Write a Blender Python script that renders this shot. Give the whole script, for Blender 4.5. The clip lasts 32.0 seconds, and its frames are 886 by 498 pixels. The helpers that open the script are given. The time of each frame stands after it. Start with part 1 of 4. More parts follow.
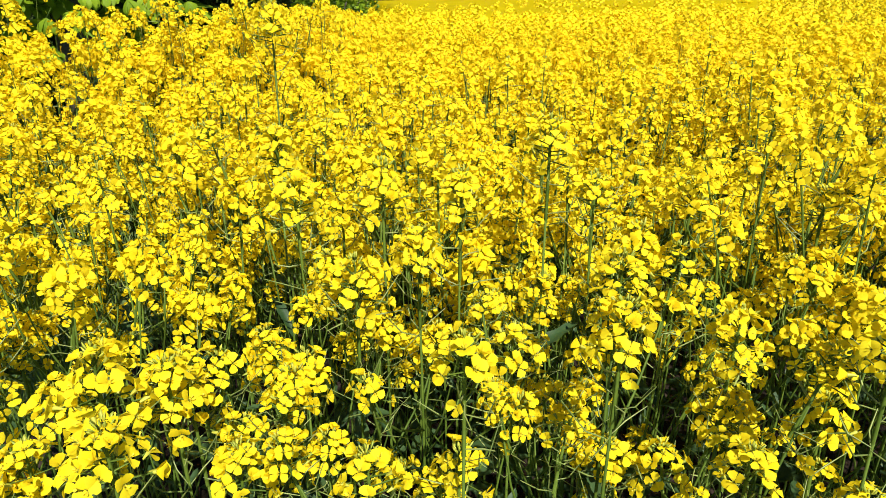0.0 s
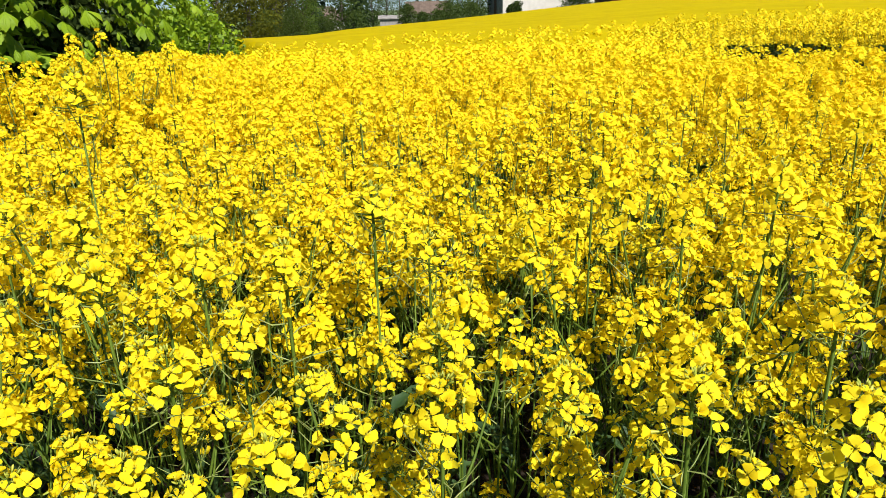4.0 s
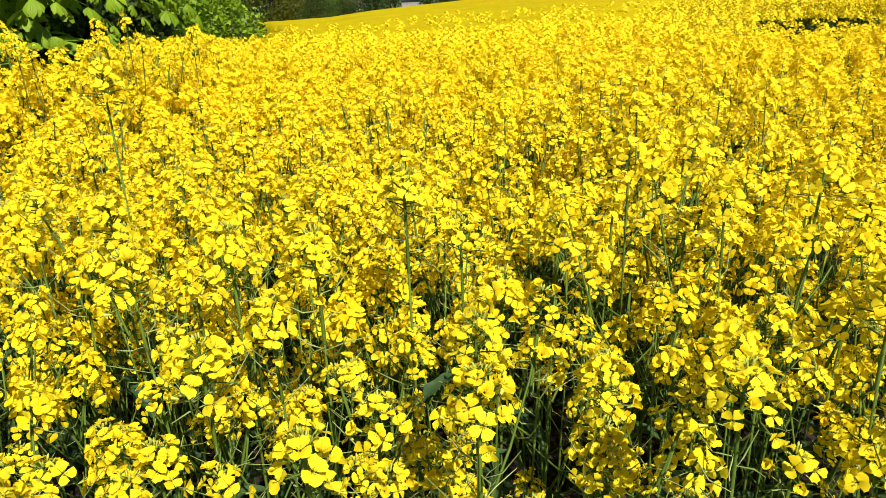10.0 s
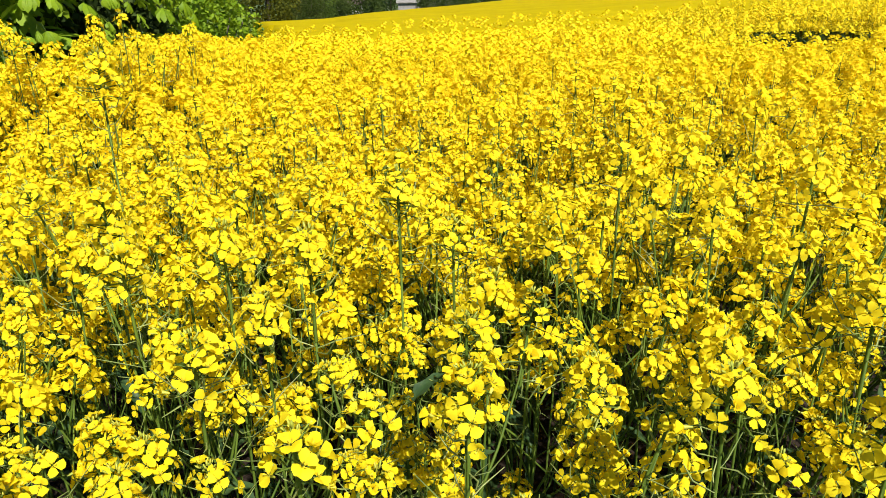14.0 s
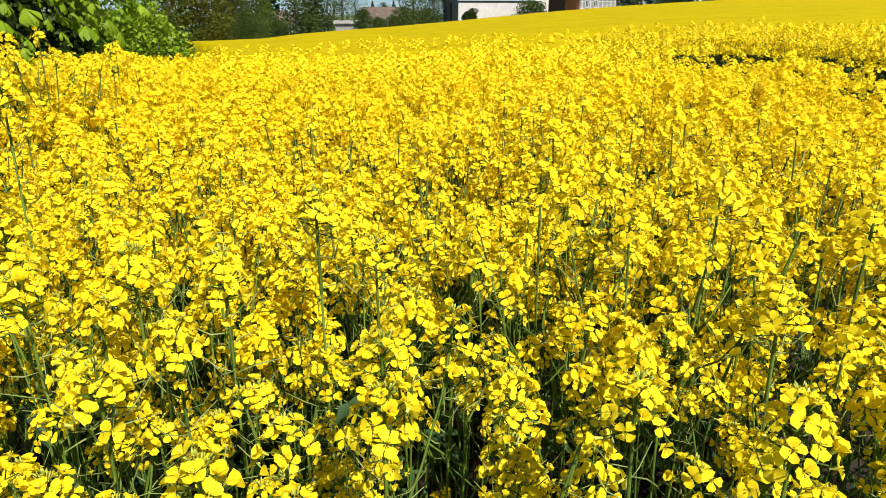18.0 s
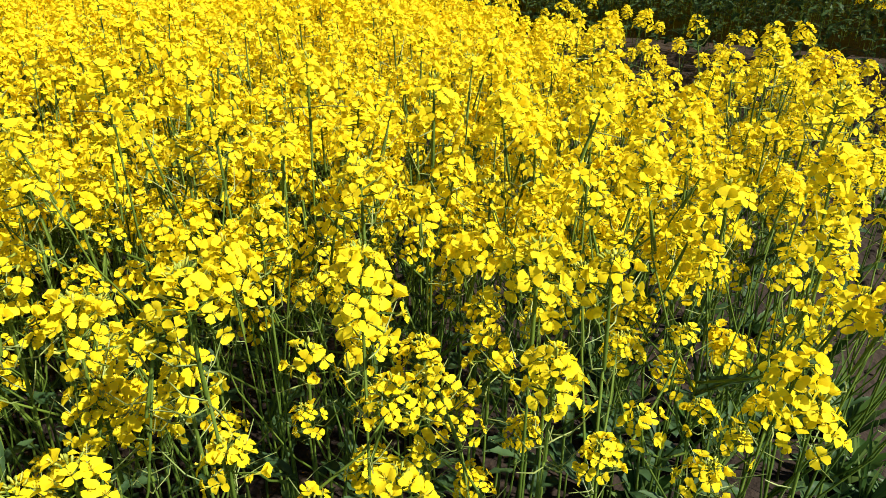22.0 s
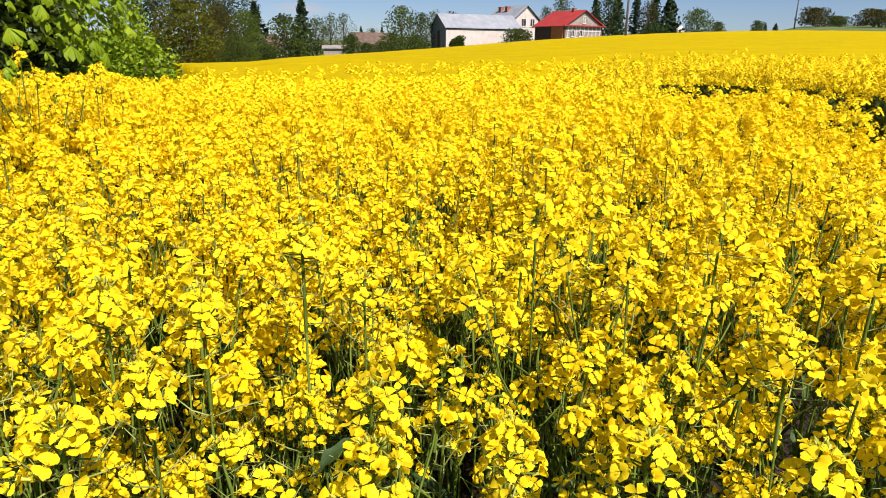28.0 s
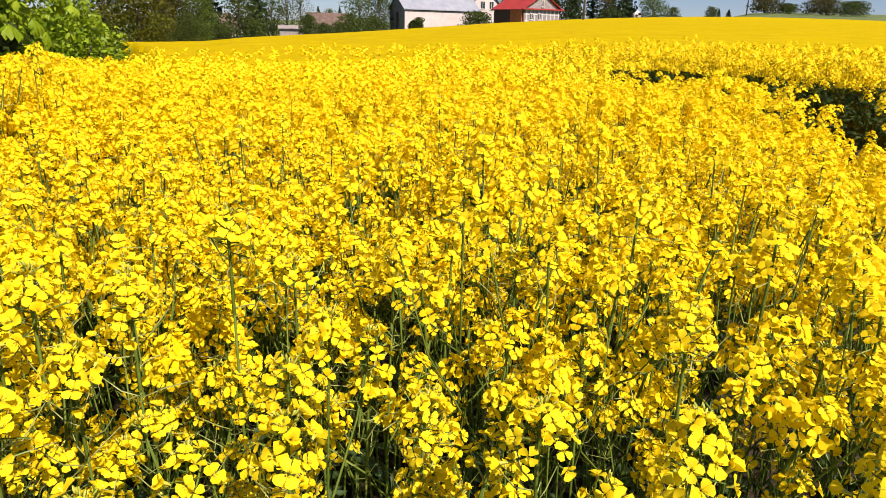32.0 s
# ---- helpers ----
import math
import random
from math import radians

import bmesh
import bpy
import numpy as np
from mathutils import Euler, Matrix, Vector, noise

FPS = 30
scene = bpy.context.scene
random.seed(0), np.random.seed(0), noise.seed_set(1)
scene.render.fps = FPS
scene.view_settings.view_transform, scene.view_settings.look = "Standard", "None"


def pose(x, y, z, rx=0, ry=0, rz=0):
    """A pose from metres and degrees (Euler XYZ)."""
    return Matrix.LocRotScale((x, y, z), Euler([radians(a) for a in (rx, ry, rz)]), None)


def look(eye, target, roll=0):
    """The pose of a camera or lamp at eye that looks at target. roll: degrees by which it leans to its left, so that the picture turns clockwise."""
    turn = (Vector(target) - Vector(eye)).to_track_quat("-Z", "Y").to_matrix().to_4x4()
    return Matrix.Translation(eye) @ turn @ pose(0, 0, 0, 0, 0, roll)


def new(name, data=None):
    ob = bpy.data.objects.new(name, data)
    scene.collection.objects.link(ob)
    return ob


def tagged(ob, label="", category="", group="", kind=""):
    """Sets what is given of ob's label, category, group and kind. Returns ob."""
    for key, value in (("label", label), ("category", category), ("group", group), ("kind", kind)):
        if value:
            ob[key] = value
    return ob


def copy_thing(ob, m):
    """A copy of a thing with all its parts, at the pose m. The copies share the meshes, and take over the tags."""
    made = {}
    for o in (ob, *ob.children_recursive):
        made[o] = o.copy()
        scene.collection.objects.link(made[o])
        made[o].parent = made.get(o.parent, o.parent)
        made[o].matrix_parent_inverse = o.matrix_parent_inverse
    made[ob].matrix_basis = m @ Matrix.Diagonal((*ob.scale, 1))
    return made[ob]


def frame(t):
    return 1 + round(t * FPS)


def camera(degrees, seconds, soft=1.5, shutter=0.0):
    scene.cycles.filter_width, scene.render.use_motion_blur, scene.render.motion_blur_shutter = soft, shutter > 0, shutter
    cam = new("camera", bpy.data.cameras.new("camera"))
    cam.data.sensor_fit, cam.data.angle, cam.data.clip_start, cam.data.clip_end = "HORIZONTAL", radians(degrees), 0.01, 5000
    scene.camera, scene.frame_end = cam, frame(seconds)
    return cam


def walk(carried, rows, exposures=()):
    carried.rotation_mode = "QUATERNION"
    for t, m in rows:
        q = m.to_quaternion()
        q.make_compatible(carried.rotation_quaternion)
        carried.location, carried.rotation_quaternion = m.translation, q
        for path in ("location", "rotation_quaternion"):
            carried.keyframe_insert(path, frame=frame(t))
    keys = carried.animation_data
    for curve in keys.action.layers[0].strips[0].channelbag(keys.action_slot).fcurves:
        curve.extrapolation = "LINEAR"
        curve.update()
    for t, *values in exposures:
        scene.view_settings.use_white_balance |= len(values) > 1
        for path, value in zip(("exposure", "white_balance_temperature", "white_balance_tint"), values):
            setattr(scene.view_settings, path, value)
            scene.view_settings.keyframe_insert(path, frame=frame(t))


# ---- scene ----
# ---------------- camera ----------------
cam = camera(67.4, 32.0, soft=0.5)
PATH = [
    (0, (-0.050, -0.095, 1.520), (-0.476, 1.705, 0.758), -0.19),
    (0.5, (-0.031, -0.082, 1.529), (-0.319, 1.762, 0.811), 0.04),
    (1, (-0.010, -0.072, 1.543), (-0.204, 1.801, 0.866), -0.08),
    (1.5, (-0.001, -0.068, 1.547), (-0.140, 1.811, 0.878), -0.39),
    (2, (0.004, -0.062, 1.547), (-0.136, 1.809, 0.855), -0.57),
    (2.5, (0.015, -0.055, 1.548), (-0.110, 1.822, 0.870), -0.99),
    (4.5, (0.019, -0.049, 1.556), (-0.083, 1.828, 0.871), -1.40),
    (5, (0.017, -0.041, 1.555), (-0.081, 1.809, 0.801), -1.87),
    (5.5, (0.001, -0.053, 1.563), (-0.186, 1.811, 0.862), -1.65),
    (6, (-0.011, -0.059, 1.568), (-0.260, 1.808, 0.898), -1.92),
    (6.5, (-0.009, -0.059, 1.568), (-0.244, 1.814, 0.908), -1.83),
    (7, (-0.004, -0.062, 1.572), (-0.229, 1.817, 0.924), -2.04),
    (7.5, (0.010, -0.060, 1.574), (-0.146, 1.829, 0.937), -2.23),
    (8, (0.018, -0.054, 1.570), (-0.086, 1.834, 0.918), -1.86),
    (8.5, (0.016, -0.049, 1.566), (-0.077, 1.832, 0.891), -1.85),
    (9, (-0.008, -0.050, 1.554), (-0.223, 1.811, 0.854), -1.22),
    (9.5, (-0.009, -0.039, 1.551), (-0.241, 1.812, 0.829), -1.69),
    (10, (0.006, -0.032, 1.552), (-0.172, 1.822, 0.823), -2.25),
    (10.5, (0.029, -0.034, 1.556), (-0.040, 1.832, 0.839), -1.77),
    (11, (0.033, -0.038, 1.555), (0.023, 1.831, 0.842), -1.08),
    (11.5, (0.032, -0.038, 1.555), (0.016, 1.832, 0.846), -1.27),
    (12, (0.024, -0.034, 1.552), (-0.042, 1.831, 0.831), -1.46),
    (12.5, (0.025, -0.031, 1.550), (-0.039, 1.833, 0.827), -1.14),
    (13, (0.027, -0.035, 1.553), (-0.035, 1.831, 0.836), -1.03),
    (13.5, (0.012, -0.040, 1.552), (-0.118, 1.819, 0.827), -0.96),
    (15.5, (0.001, -0.040, 1.551), (-0.169, 1.832, 0.868), -0.71),
    (16, (0.005, -0.039, 1.551), (-0.134, 1.836, 0.869), -0.93),
    (16.5, (0.025, -0.035, 1.549), (-0.004, 1.838, 0.848), -0.61),
    (17, (0.029, -0.034, 1.548), (0.022, 1.842, 0.858), -0.76),
    (17.5, (0.024, -0.037, 1.550), (-0.001, 1.845, 0.875), -0.46),
    (18, (0.031, -0.040, 1.551), (0.052, 1.845, 0.885), -0.13),
    (18.5, (0.035, -0.042, 1.550), (0.064, 1.840, 0.873), -0.37),
    (19, (0.049, -0.038, 1.505), (0.122, 1.767, 0.647), 0.37),
    (19.5, (0.066, -0.042, 1.452), (0.284, 1.621, 0.362), 2.16),
    (20, (0.082, -0.030, 1.464), (0.426, 1.655, 0.443), 1.65),
    (20.5, (0.109, -0.036, 1.480), (0.601, 1.638, 0.503), 0.58),
    (21, (0.147, -0.036, 1.481), (0.901, 1.543, 0.512), 0.87),
    (21.5, (0.156, -0.036, 1.487), (1.002, 1.511, 0.542), 1.00),
    (22, (0.154, -0.046, 1.500), (1.020, 1.536, 0.636), 0.52),
    (22.5, (0.133, -0.033, 1.507), (0.914, 1.621, 0.699), 0.68),
    (23, (0.112, -0.025, 1.516), (0.769, 1.706, 0.760), 0.70),
    (23.5, (0.094, -0.017, 1.527), (0.662, 1.773, 0.840), 1.13),
    (24, (0.085, -0.011, 1.541), (0.599, 1.815, 0.910), 0.98),
    (24.5, (0.052, -0.007, 1.545), (0.364, 1.873, 0.938), 0.17),
    (25, (0.013, -0.003, 1.548), (0.098, 1.900, 0.938), 0.54),
    (25.5, (0.003, -0.000, 1.551), (0.027, 1.911, 0.961), 0.05),
    (26, (0.000, 0.000, 1.550), (0.000, 1.910, 0.956), 0.15),
    (26.5, (0.006, 0.003, 1.548), (0.015, 1.913, 0.952), 0.26),
    (28.5, (0.024, 0.002, 1.552), (0.096, 1.908, 0.952), 0.94),
    (29, (0.004, -0.005, 1.552), (-0.067, 1.899, 0.943), 0.42),
    (29.5, (-0.013, -0.016, 1.554), (-0.059, 1.891, 0.954), 1.85),
    (30, (-0.014, -0.023, 1.561), (-0.057, 1.885, 0.963), 1.48),
    (30.5, (0.006, -0.023, 1.562), (0.035, 1.889, 0.977), 1.43),
    (31, (0.020, -0.027, 1.562), (0.175, 1.881, 0.981), 1.96),
    (31.5, (0.028, -0.024, 1.565), (0.220, 1.879, 0.979), 1.77),
    (32, (0.064, -0.033, 1.563), (0.248, 1.852, 0.921), 1.68),
]
walk(cam, [(t, look(eye, target, roll)) for t, eye, target, roll in PATH],
     exposures=[(0, 0.63, 6500, 9), (18, 0.62, 6500, 10), (20, 0.84, 6500, 10), (23, 0.75, 6500, 9), (26, 0.67, 6600, 14), (29, 0.68, 7100, 25), (32, 0.68, 7200, 28)])

# ---------------- sky and sun ----------------
SUN_AZ, SUN_EL = 150.0, 50.0          # degrees clockwise from +y, degrees above the horizon
world = bpy.data.worlds.new("world")
scene.world = world
world.use_nodes = True
wn = world.node_tree.nodes
sky = wn.new("ShaderNodeTexSky")
sky.sky_type, sky.sun_disc = "NISHITA", False
sky.sun_elevation, sky.sun_rotation = radians(SUN_EL), radians(SUN_AZ)
sky.air_density, sky.dust_density, sky.ozone_density = 0.8, 0.2, 2.0
sky.altitude = 600.0
wn["Background"].inputs["Strength"].default_value = 0.040
wl = world.node_tree.links.new
puffs, soft_edge, veil = wn.new("ShaderNodeTexNoise"), wn.new("ShaderNodeMapRange"), wn.new("ShaderNodeMix")
stretch = wn.new("ShaderNodeMapping")
stretch.inputs["Scale"].default_value = (5.0, 5.0, 22.0)
wl(wn.new("ShaderNodeTexCoord").outputs["Generated"], stretch.inputs["Vector"])
wl(stretch.outputs["Vector"], puffs.inputs["Vector"])
puffs.inputs["Scale"].default_value, puffs.inputs["Detail"].default_value = 1.6, 5.0
soft_edge.inputs["From Min"].default_value, soft_edge.inputs["From Max"].default_value, soft_edge.inputs["To Max"].default_value = 0.56, 0.74, 0.55
wl(puffs.outputs["Fac"], soft_edge.inputs["Value"])
veil.data_type = "RGBA"
wl(soft_edge.outputs["Result"], veil.inputs["Factor"])
clear = wn.new("ShaderNodeMix")                         # a deep, clean spring blue
clear.data_type, clear.blend_type = "RGBA", "MULTIPLY"
clear.inputs["Factor"].default_value, clear.inputs["B"].default_value = 1.0, (0.86, 1.10, 1.40, 1)
wl(sky.outputs["Color"], clear.inputs["A"])
wl(clear.outputs["Result"], veil.inputs["A"])
veil.inputs["B"].default_value = (9.0, 9.2, 9.6, 1)     # thin fair-weather cloud
wl(veil.outputs["Result"], wn["Background"].inputs["Color"])
sun = new("sun", bpy.data.lights.new("sun", "SUN"))
sun.data.energy, sun.data.angle, sun.data.color = 5.0, radians(0.53), (1.0, 0.95, 0.87)
to_sun = Vector((math.sin(radians(SUN_AZ)) * math.cos(radians(SUN_EL)), math.cos(radians(SUN_AZ)) * math.cos(radians(SUN_EL)), math.sin(radians(SUN_EL))))
sun.matrix_world = look(to_sun * 60, (0, 0, 0))

# ---------------- materials ----------------


def material(name, a, b, rough=0.6, scale=20.0, fine=0.0, bump=0.0, through_light=0.0, island=0.0, per_object=0.0, metal=0.0, spec=0.5, detail=4.0):
    """Two colours mixed by noise at two scales, with relief, and light passing through thin leaves."""
    m = bpy.data.materials.new(name)
    m.use_nodes = True
    t = m.node_tree
    n, link = t.nodes, t.links.new
    bsdf = n["Principled BSDF"]
    bsdf.inputs["Roughness"].default_value = rough
    bsdf.inputs["Metallic"].default_value = metal
    bsdf.inputs["Specular IOR Level"].default_value = spec
    geo = n.new("ShaderNodeNewGeometry")
    pos = n.new("ShaderNodeTexCoord").outputs["Object"]
    noise_a = n.new("ShaderNodeTexNoise")
    noise_a.inputs["Scale"].default_value, noise_a.inputs["Detail"].default_value = scale, detail
    link(pos, noise_a.inputs["Vector"])
    value = noise_a.outputs["Fac"]
    if fine:
        noise_b = n.new("ShaderNodeTexNoise")
        noise_b.inputs["Scale"].default_value, noise_b.inputs["Detail"].default_value = fine, 3.0
        link(pos, noise_b.inputs["Vector"])
        both = n.new("ShaderNodeMath")
        both.operation, both.use_clamp = "MULTIPLY_ADD", False
        link(noise_b.outputs["Fac"], both.inputs[0])
        both.inputs[1].default_value = 0.7
        shifted = n.new("ShaderNodeMath")
        shifted.operation = "SUBTRACT"
        link(value, shifted.inputs[0])
        shifted.inputs[1].default_value = 0.35
        link(shifted.outputs[0], both.inputs[2])
        value = both.outputs[0]
    for share, source in ((island, geo.outputs["Random Per Island"]), (per_object, n.new("ShaderNodeObjectInfo").outputs["Random"])):
        if share:
            mix = n.new("ShaderNodeMix")
            mix.inputs["Factor"].default_value = share
            link(value, mix.inputs["A"])
            link(source, mix.inputs["B"])
            value = mix.outputs["Result"]
    ramp = n.new("ShaderNodeValToRGB")
    ramp.color_ramp.elements[0].position, ramp.color_ramp.elements[1].position = 0.25, 0.75
    ramp.color_ramp.elements[0].color, ramp.color_ramp.elements[1].color = (*a, 1), (*b, 1)
    link(value, ramp.inputs["Fac"])
    link(ramp.outputs["Color"], bsdf.inputs["Base Color"])
    if bump:
        relief = n.new("ShaderNodeBump")
        relief.inputs["Strength"].default_value, relief.inputs["Distance"].default_value = 0.6, bump
        link(value, relief.inputs["Height"])
        link(relief.outputs["Normal"], bsdf.inputs["Normal"])
    if through_light:
        thin = n.new("ShaderNodeBsdfTranslucent")
        link(ramp.outputs["Color"], thin.inputs["Color"])
        mix = n.new("ShaderNodeMixShader")
        mix.inputs["Fac"].default_value = through_light
        link(bsdf.outputs["BSDF"], mix.inputs[1])
        link(thin.outputs["BSDF"], mix.inputs[2])
        link(mix.outputs["Shader"], n["Material Output"].inputs["Surface"])
    return m


PETAL = material("yellow_petal", (0.88, 0.655, 0.008), (0.93, 0.775, 0.026), 0.6, 60, 0, 0, 0.42, 0.45, 0.15, spec=0.10)
CENTRE = material("flower_centre", (0.60, 0.48, 0.02), (0.75, 0.62, 0.03), 0.6, 90)
BUD = material("green_bud", (0.24, 0.30, 0.03), (0.45, 0.45, 0.05), 0.55, 90, island=0.6)
STEM = material("rape_stem", (0.050, 0.092, 0.010), (0.125, 0.185, 0.024), 0.6, 30, 300, 0.0, 0, 0.2, 0.3, spec=0.2)
POD = material("green_pod", (0.16, 0.22, 0.050), (0.29, 0.34, 0.10), 0.45, 60, island=0.5)
LEAF = material("rape_leaf", (0.020, 0.050, 0.016), (0.058, 0.105, 0.036), 0.5, 18, 160, 0.002, 0.12, 0.3, 0.3, spec=0.2)
FIELD = material("far_rape_canopy", (0.475, 0.362, 0.0006), (0.58, 0.455, 0.0012), 0.9, 0.9, 7, 0.03, 0.25, spec=0.05, detail=8)
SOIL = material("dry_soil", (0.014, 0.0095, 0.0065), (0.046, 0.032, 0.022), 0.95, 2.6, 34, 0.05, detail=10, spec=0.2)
GRASS = material("meadow_grass", (0.045, 0.085, 0.020), (0.12, 0.17, 0.045), 0.9, 0.35, 14, 0.04, detail=10)
WEED_LEAF = material("weed_leaf", (0.035, 0.085, 0.018), (0.085, 0.16, 0.035), 0.5, 6, 0, 0, 0.25, 0.5)
BLADE = material("grass_blade", (0.05, 0.12, 0.02), (0.14, 0.22, 0.05), 0.5, 3, 0, 0, 0.3, 0.6)


# ---------------- mesh building ----------------
class Build:
    """Collects vertices, faces and material numbers for one mesh."""

    def __init__(self):
        self.v, self.f, self.m = [], [], []

    def add(self, verts, faces, mat=0):
        k = len(self.v)
        self.v += [tuple(p) for p in verts]
        self.f += [tuple(i + k for i in face) for face in faces]
        self.m += [mat] * len(faces)

    def join(self, other, matrix, mat=None):
        k = len(self.v)
        self.v += [tuple(matrix @ Vector(p)) for p in other.v]
        self.f += [tuple(i + k for i in face) for face in other.f]
        self.m += other.m if mat is None else [mat] * len(other.f)

    def tube(self, points, radii, sides=5, mat=0, cap=True):
        pts = [Vector(p) for p in points]
        k = len(self.v)
        for i, p in enumerate(pts):
            along = (pts[min(i + 1, len(pts) - 1)] - pts[max(i - 1, 0)]).normalized()
            side = along.orthogonal().normalized() if abs(along.z) < 0.999 else Vector((1, 0, 0))
            ref = Vector((1, 0, 0)) if abs(along.x) < 0.9 else Vector((0, 1, 0))
            side = (ref - along * ref.dot(along)).normalized()
            other = along.cross(side)
            for s in range(sides):
                a = 2 * math.pi * s / sides
                self.v.append(tuple(p + (side * math.cos(a) + other * math.sin(a)) * radii[i]))
        for i in range(len(pts) - 1):
            for s in range(sides):
                a, b = k + i * sides + s, k + i * sides + (s + 1) % sides
                self.f.append((a, b, b + sides, a + sides))
                self.m.append(mat)
        if cap:
            for ring, flip in ((0, True), (len(pts) - 1, False)):
                loop = [k + ring * sides + s for s in range(sides)]
                self.f.append(tuple(reversed(loop)) if flip else tuple(loop))
                self.m.append(mat)

    def box(self, lo, hi, mat=0):
        (x0, y0, z0), (x1, y1, z1) = lo, hi
        self.add([(x0, y0, z0), (x1, y0, z0), (x1, y1, z0), (x0, y1, z0), (x0, y0, z1), (x1, y0, z1), (x1, y1, z1), (x0, y1, z1)],
                 [(3, 2, 1, 0), (4, 5, 6, 7), (0, 1, 5, 4), (1, 2, 6, 5), (2, 3, 7, 6), (3, 0, 4, 7)], mat)

    def mesh(self, name, materials, smooth=True):
        me = bpy.data.meshes.new(name)
        me.from_pydata(self.v, [], self.f)
        for mat in materials:
            me.materials.append(mat)
        me.polygons.foreach_set("material_index", self.m)
        me.polygons.foreach_set("use_smooth", [smooth] * len(self.f))
        me.update()
        return me


def part(name, build, materials, parent, label="", matrix=None, smooth=True):
    """One mesh object under a thing or under a part."""
    me = build.mesh(name, materials, smooth) if isinstance(build, Build) else build
    ob = new(name, me)
    ob.parent = parent
    if matrix is not None:
        ob.matrix_basis = matrix
    return tagged(ob, label)


def scatter_mesh(name, protos, places, materials):
    """One joined mesh of many small plants: protos are Build objects, places rows of (number, matrix)."""
    vs, loops, starts, mats, base = [], [], [], [], 0
    cached = []
    for b in protos:
        counts = np.array([len(f) for f in b.f])
        cached.append((np.array(b.v), np.concatenate([np.array(f) for f in b.f]), counts, np.array(b.m)))
    for which, m in places:
        v, flat, counts, mat = cached[which]
        mm = np.array(m)
        vs.append(v @ mm[:3, :3].T + mm[:3, 3])
        loops.append(flat + base)
        starts.append(counts)
        mats.append(mat)
        base += len(v)
    v, flat, counts, mat = (np.concatenate(x) for x in (vs, loops, starts, mats))
    me = bpy.data.meshes.new(name)
    me.vertices.add(len(v))
    me.vertices.foreach_set("co", v.astype(np.float32).ravel())
    me.loops.add(len(flat))
    me.loops.foreach_set("vertex_index", flat.astype(np.int32))
    me.polygons.add(len(counts))
    me.polygons.foreach_set("loop_start", np.concatenate([[0], np.cumsum(counts)[:-1]]).astype(np.int32))
    me.polygons.foreach_set("material_index", mat.astype(np.int32))
    for mtl in materials:
        me.materials.append(mtl)
    me.polygons.foreach_set("use_smooth", [True] * len(counts))
    me.update(calc_edges=True)
    me.validate()
    return me


# ---------------- lie of the land ----------------
AZ = [-180, -90, -45, -22, -18, -14, -10.4, -4, 0.7, 9.9, 16.4, 22.6, 28.2, 32.3, 50, 75, 110, 180]
RISE = [0, -1.2, -1.9, -1.95, -1.9, -1.8, -1.4, -0.95, -0.56, 0.26, 0.72, 1.02, 1.15, 1.13, 0.9, 0.6, 0.0, 0]
REACH = [40, 40, 45, 50, 54, 60, 70, 84, 90, 98, 104, 112, 120, 124, 110, 90, 60, 40]
CROP = 1.26                                     # usual height of the crop


def bearing(x, y):
    return math.degrees(math.atan2(x, y))


def reach(az):
    return float(np.interp(az, AZ, REACH))


def land(x, y):
    """Height of the ground."""
    r, az = math.hypot(x, y), bearing(x, y)
    far = reach(az)
    top = far * math.tan(radians(float(np.interp(az, AZ, RISE)))) + 0.3
    if r <= far:
        return top * (r / far) ** 1.35
    hill = 0.062 * min(1.0, max(0.0, (az - 24) / 5)) * max(0.0, 1 - max(0.0, az - 60) / 40)
    return top + hill * min(r - far, 60.0)


def left_edge(y):
    """Where the crop ends on the side of the trees."""
    return float(np.interp(y, [0.3, 1.2, 2.0, 3.0, 5.0, 8.5, 12.0, 54.0], [-3.0, -2.8, -2.15, -1.85, -2.1, -2.85, -4.2, -19.8]))


def bare(x, y):
    """How bare the ground is in the wheel strip across the crop: 0 full crop, 1 none."""
    if y > 9.5 or y < -3:
        return 0.0
    far_side = 6.55 - 0.487 * y
    near_side = float(np.interp(y, [-3, 0.2, 0.8, 1.4, 2.2, 3.3, 3.8, 4.4, 4.8, 5.2, 6.0, 8.0, 9.5], [0.6, 0.95, 1.25, 1.6, 1.9, 2.15, 2.25, 2.6, 2.4, 2.0, 1.98, 2.0, 2.1]))
    if x > far_side or x < near_side - 0.35:
        return 0.0
    if x < near_side:
        return 0.25 * (x - near_side + 0.35) / 0.35
    return 1.0 if x > near_side + (0.95 if y < 4.4 else 0.12) else (0.42 if y < 1.5 else 0.84)


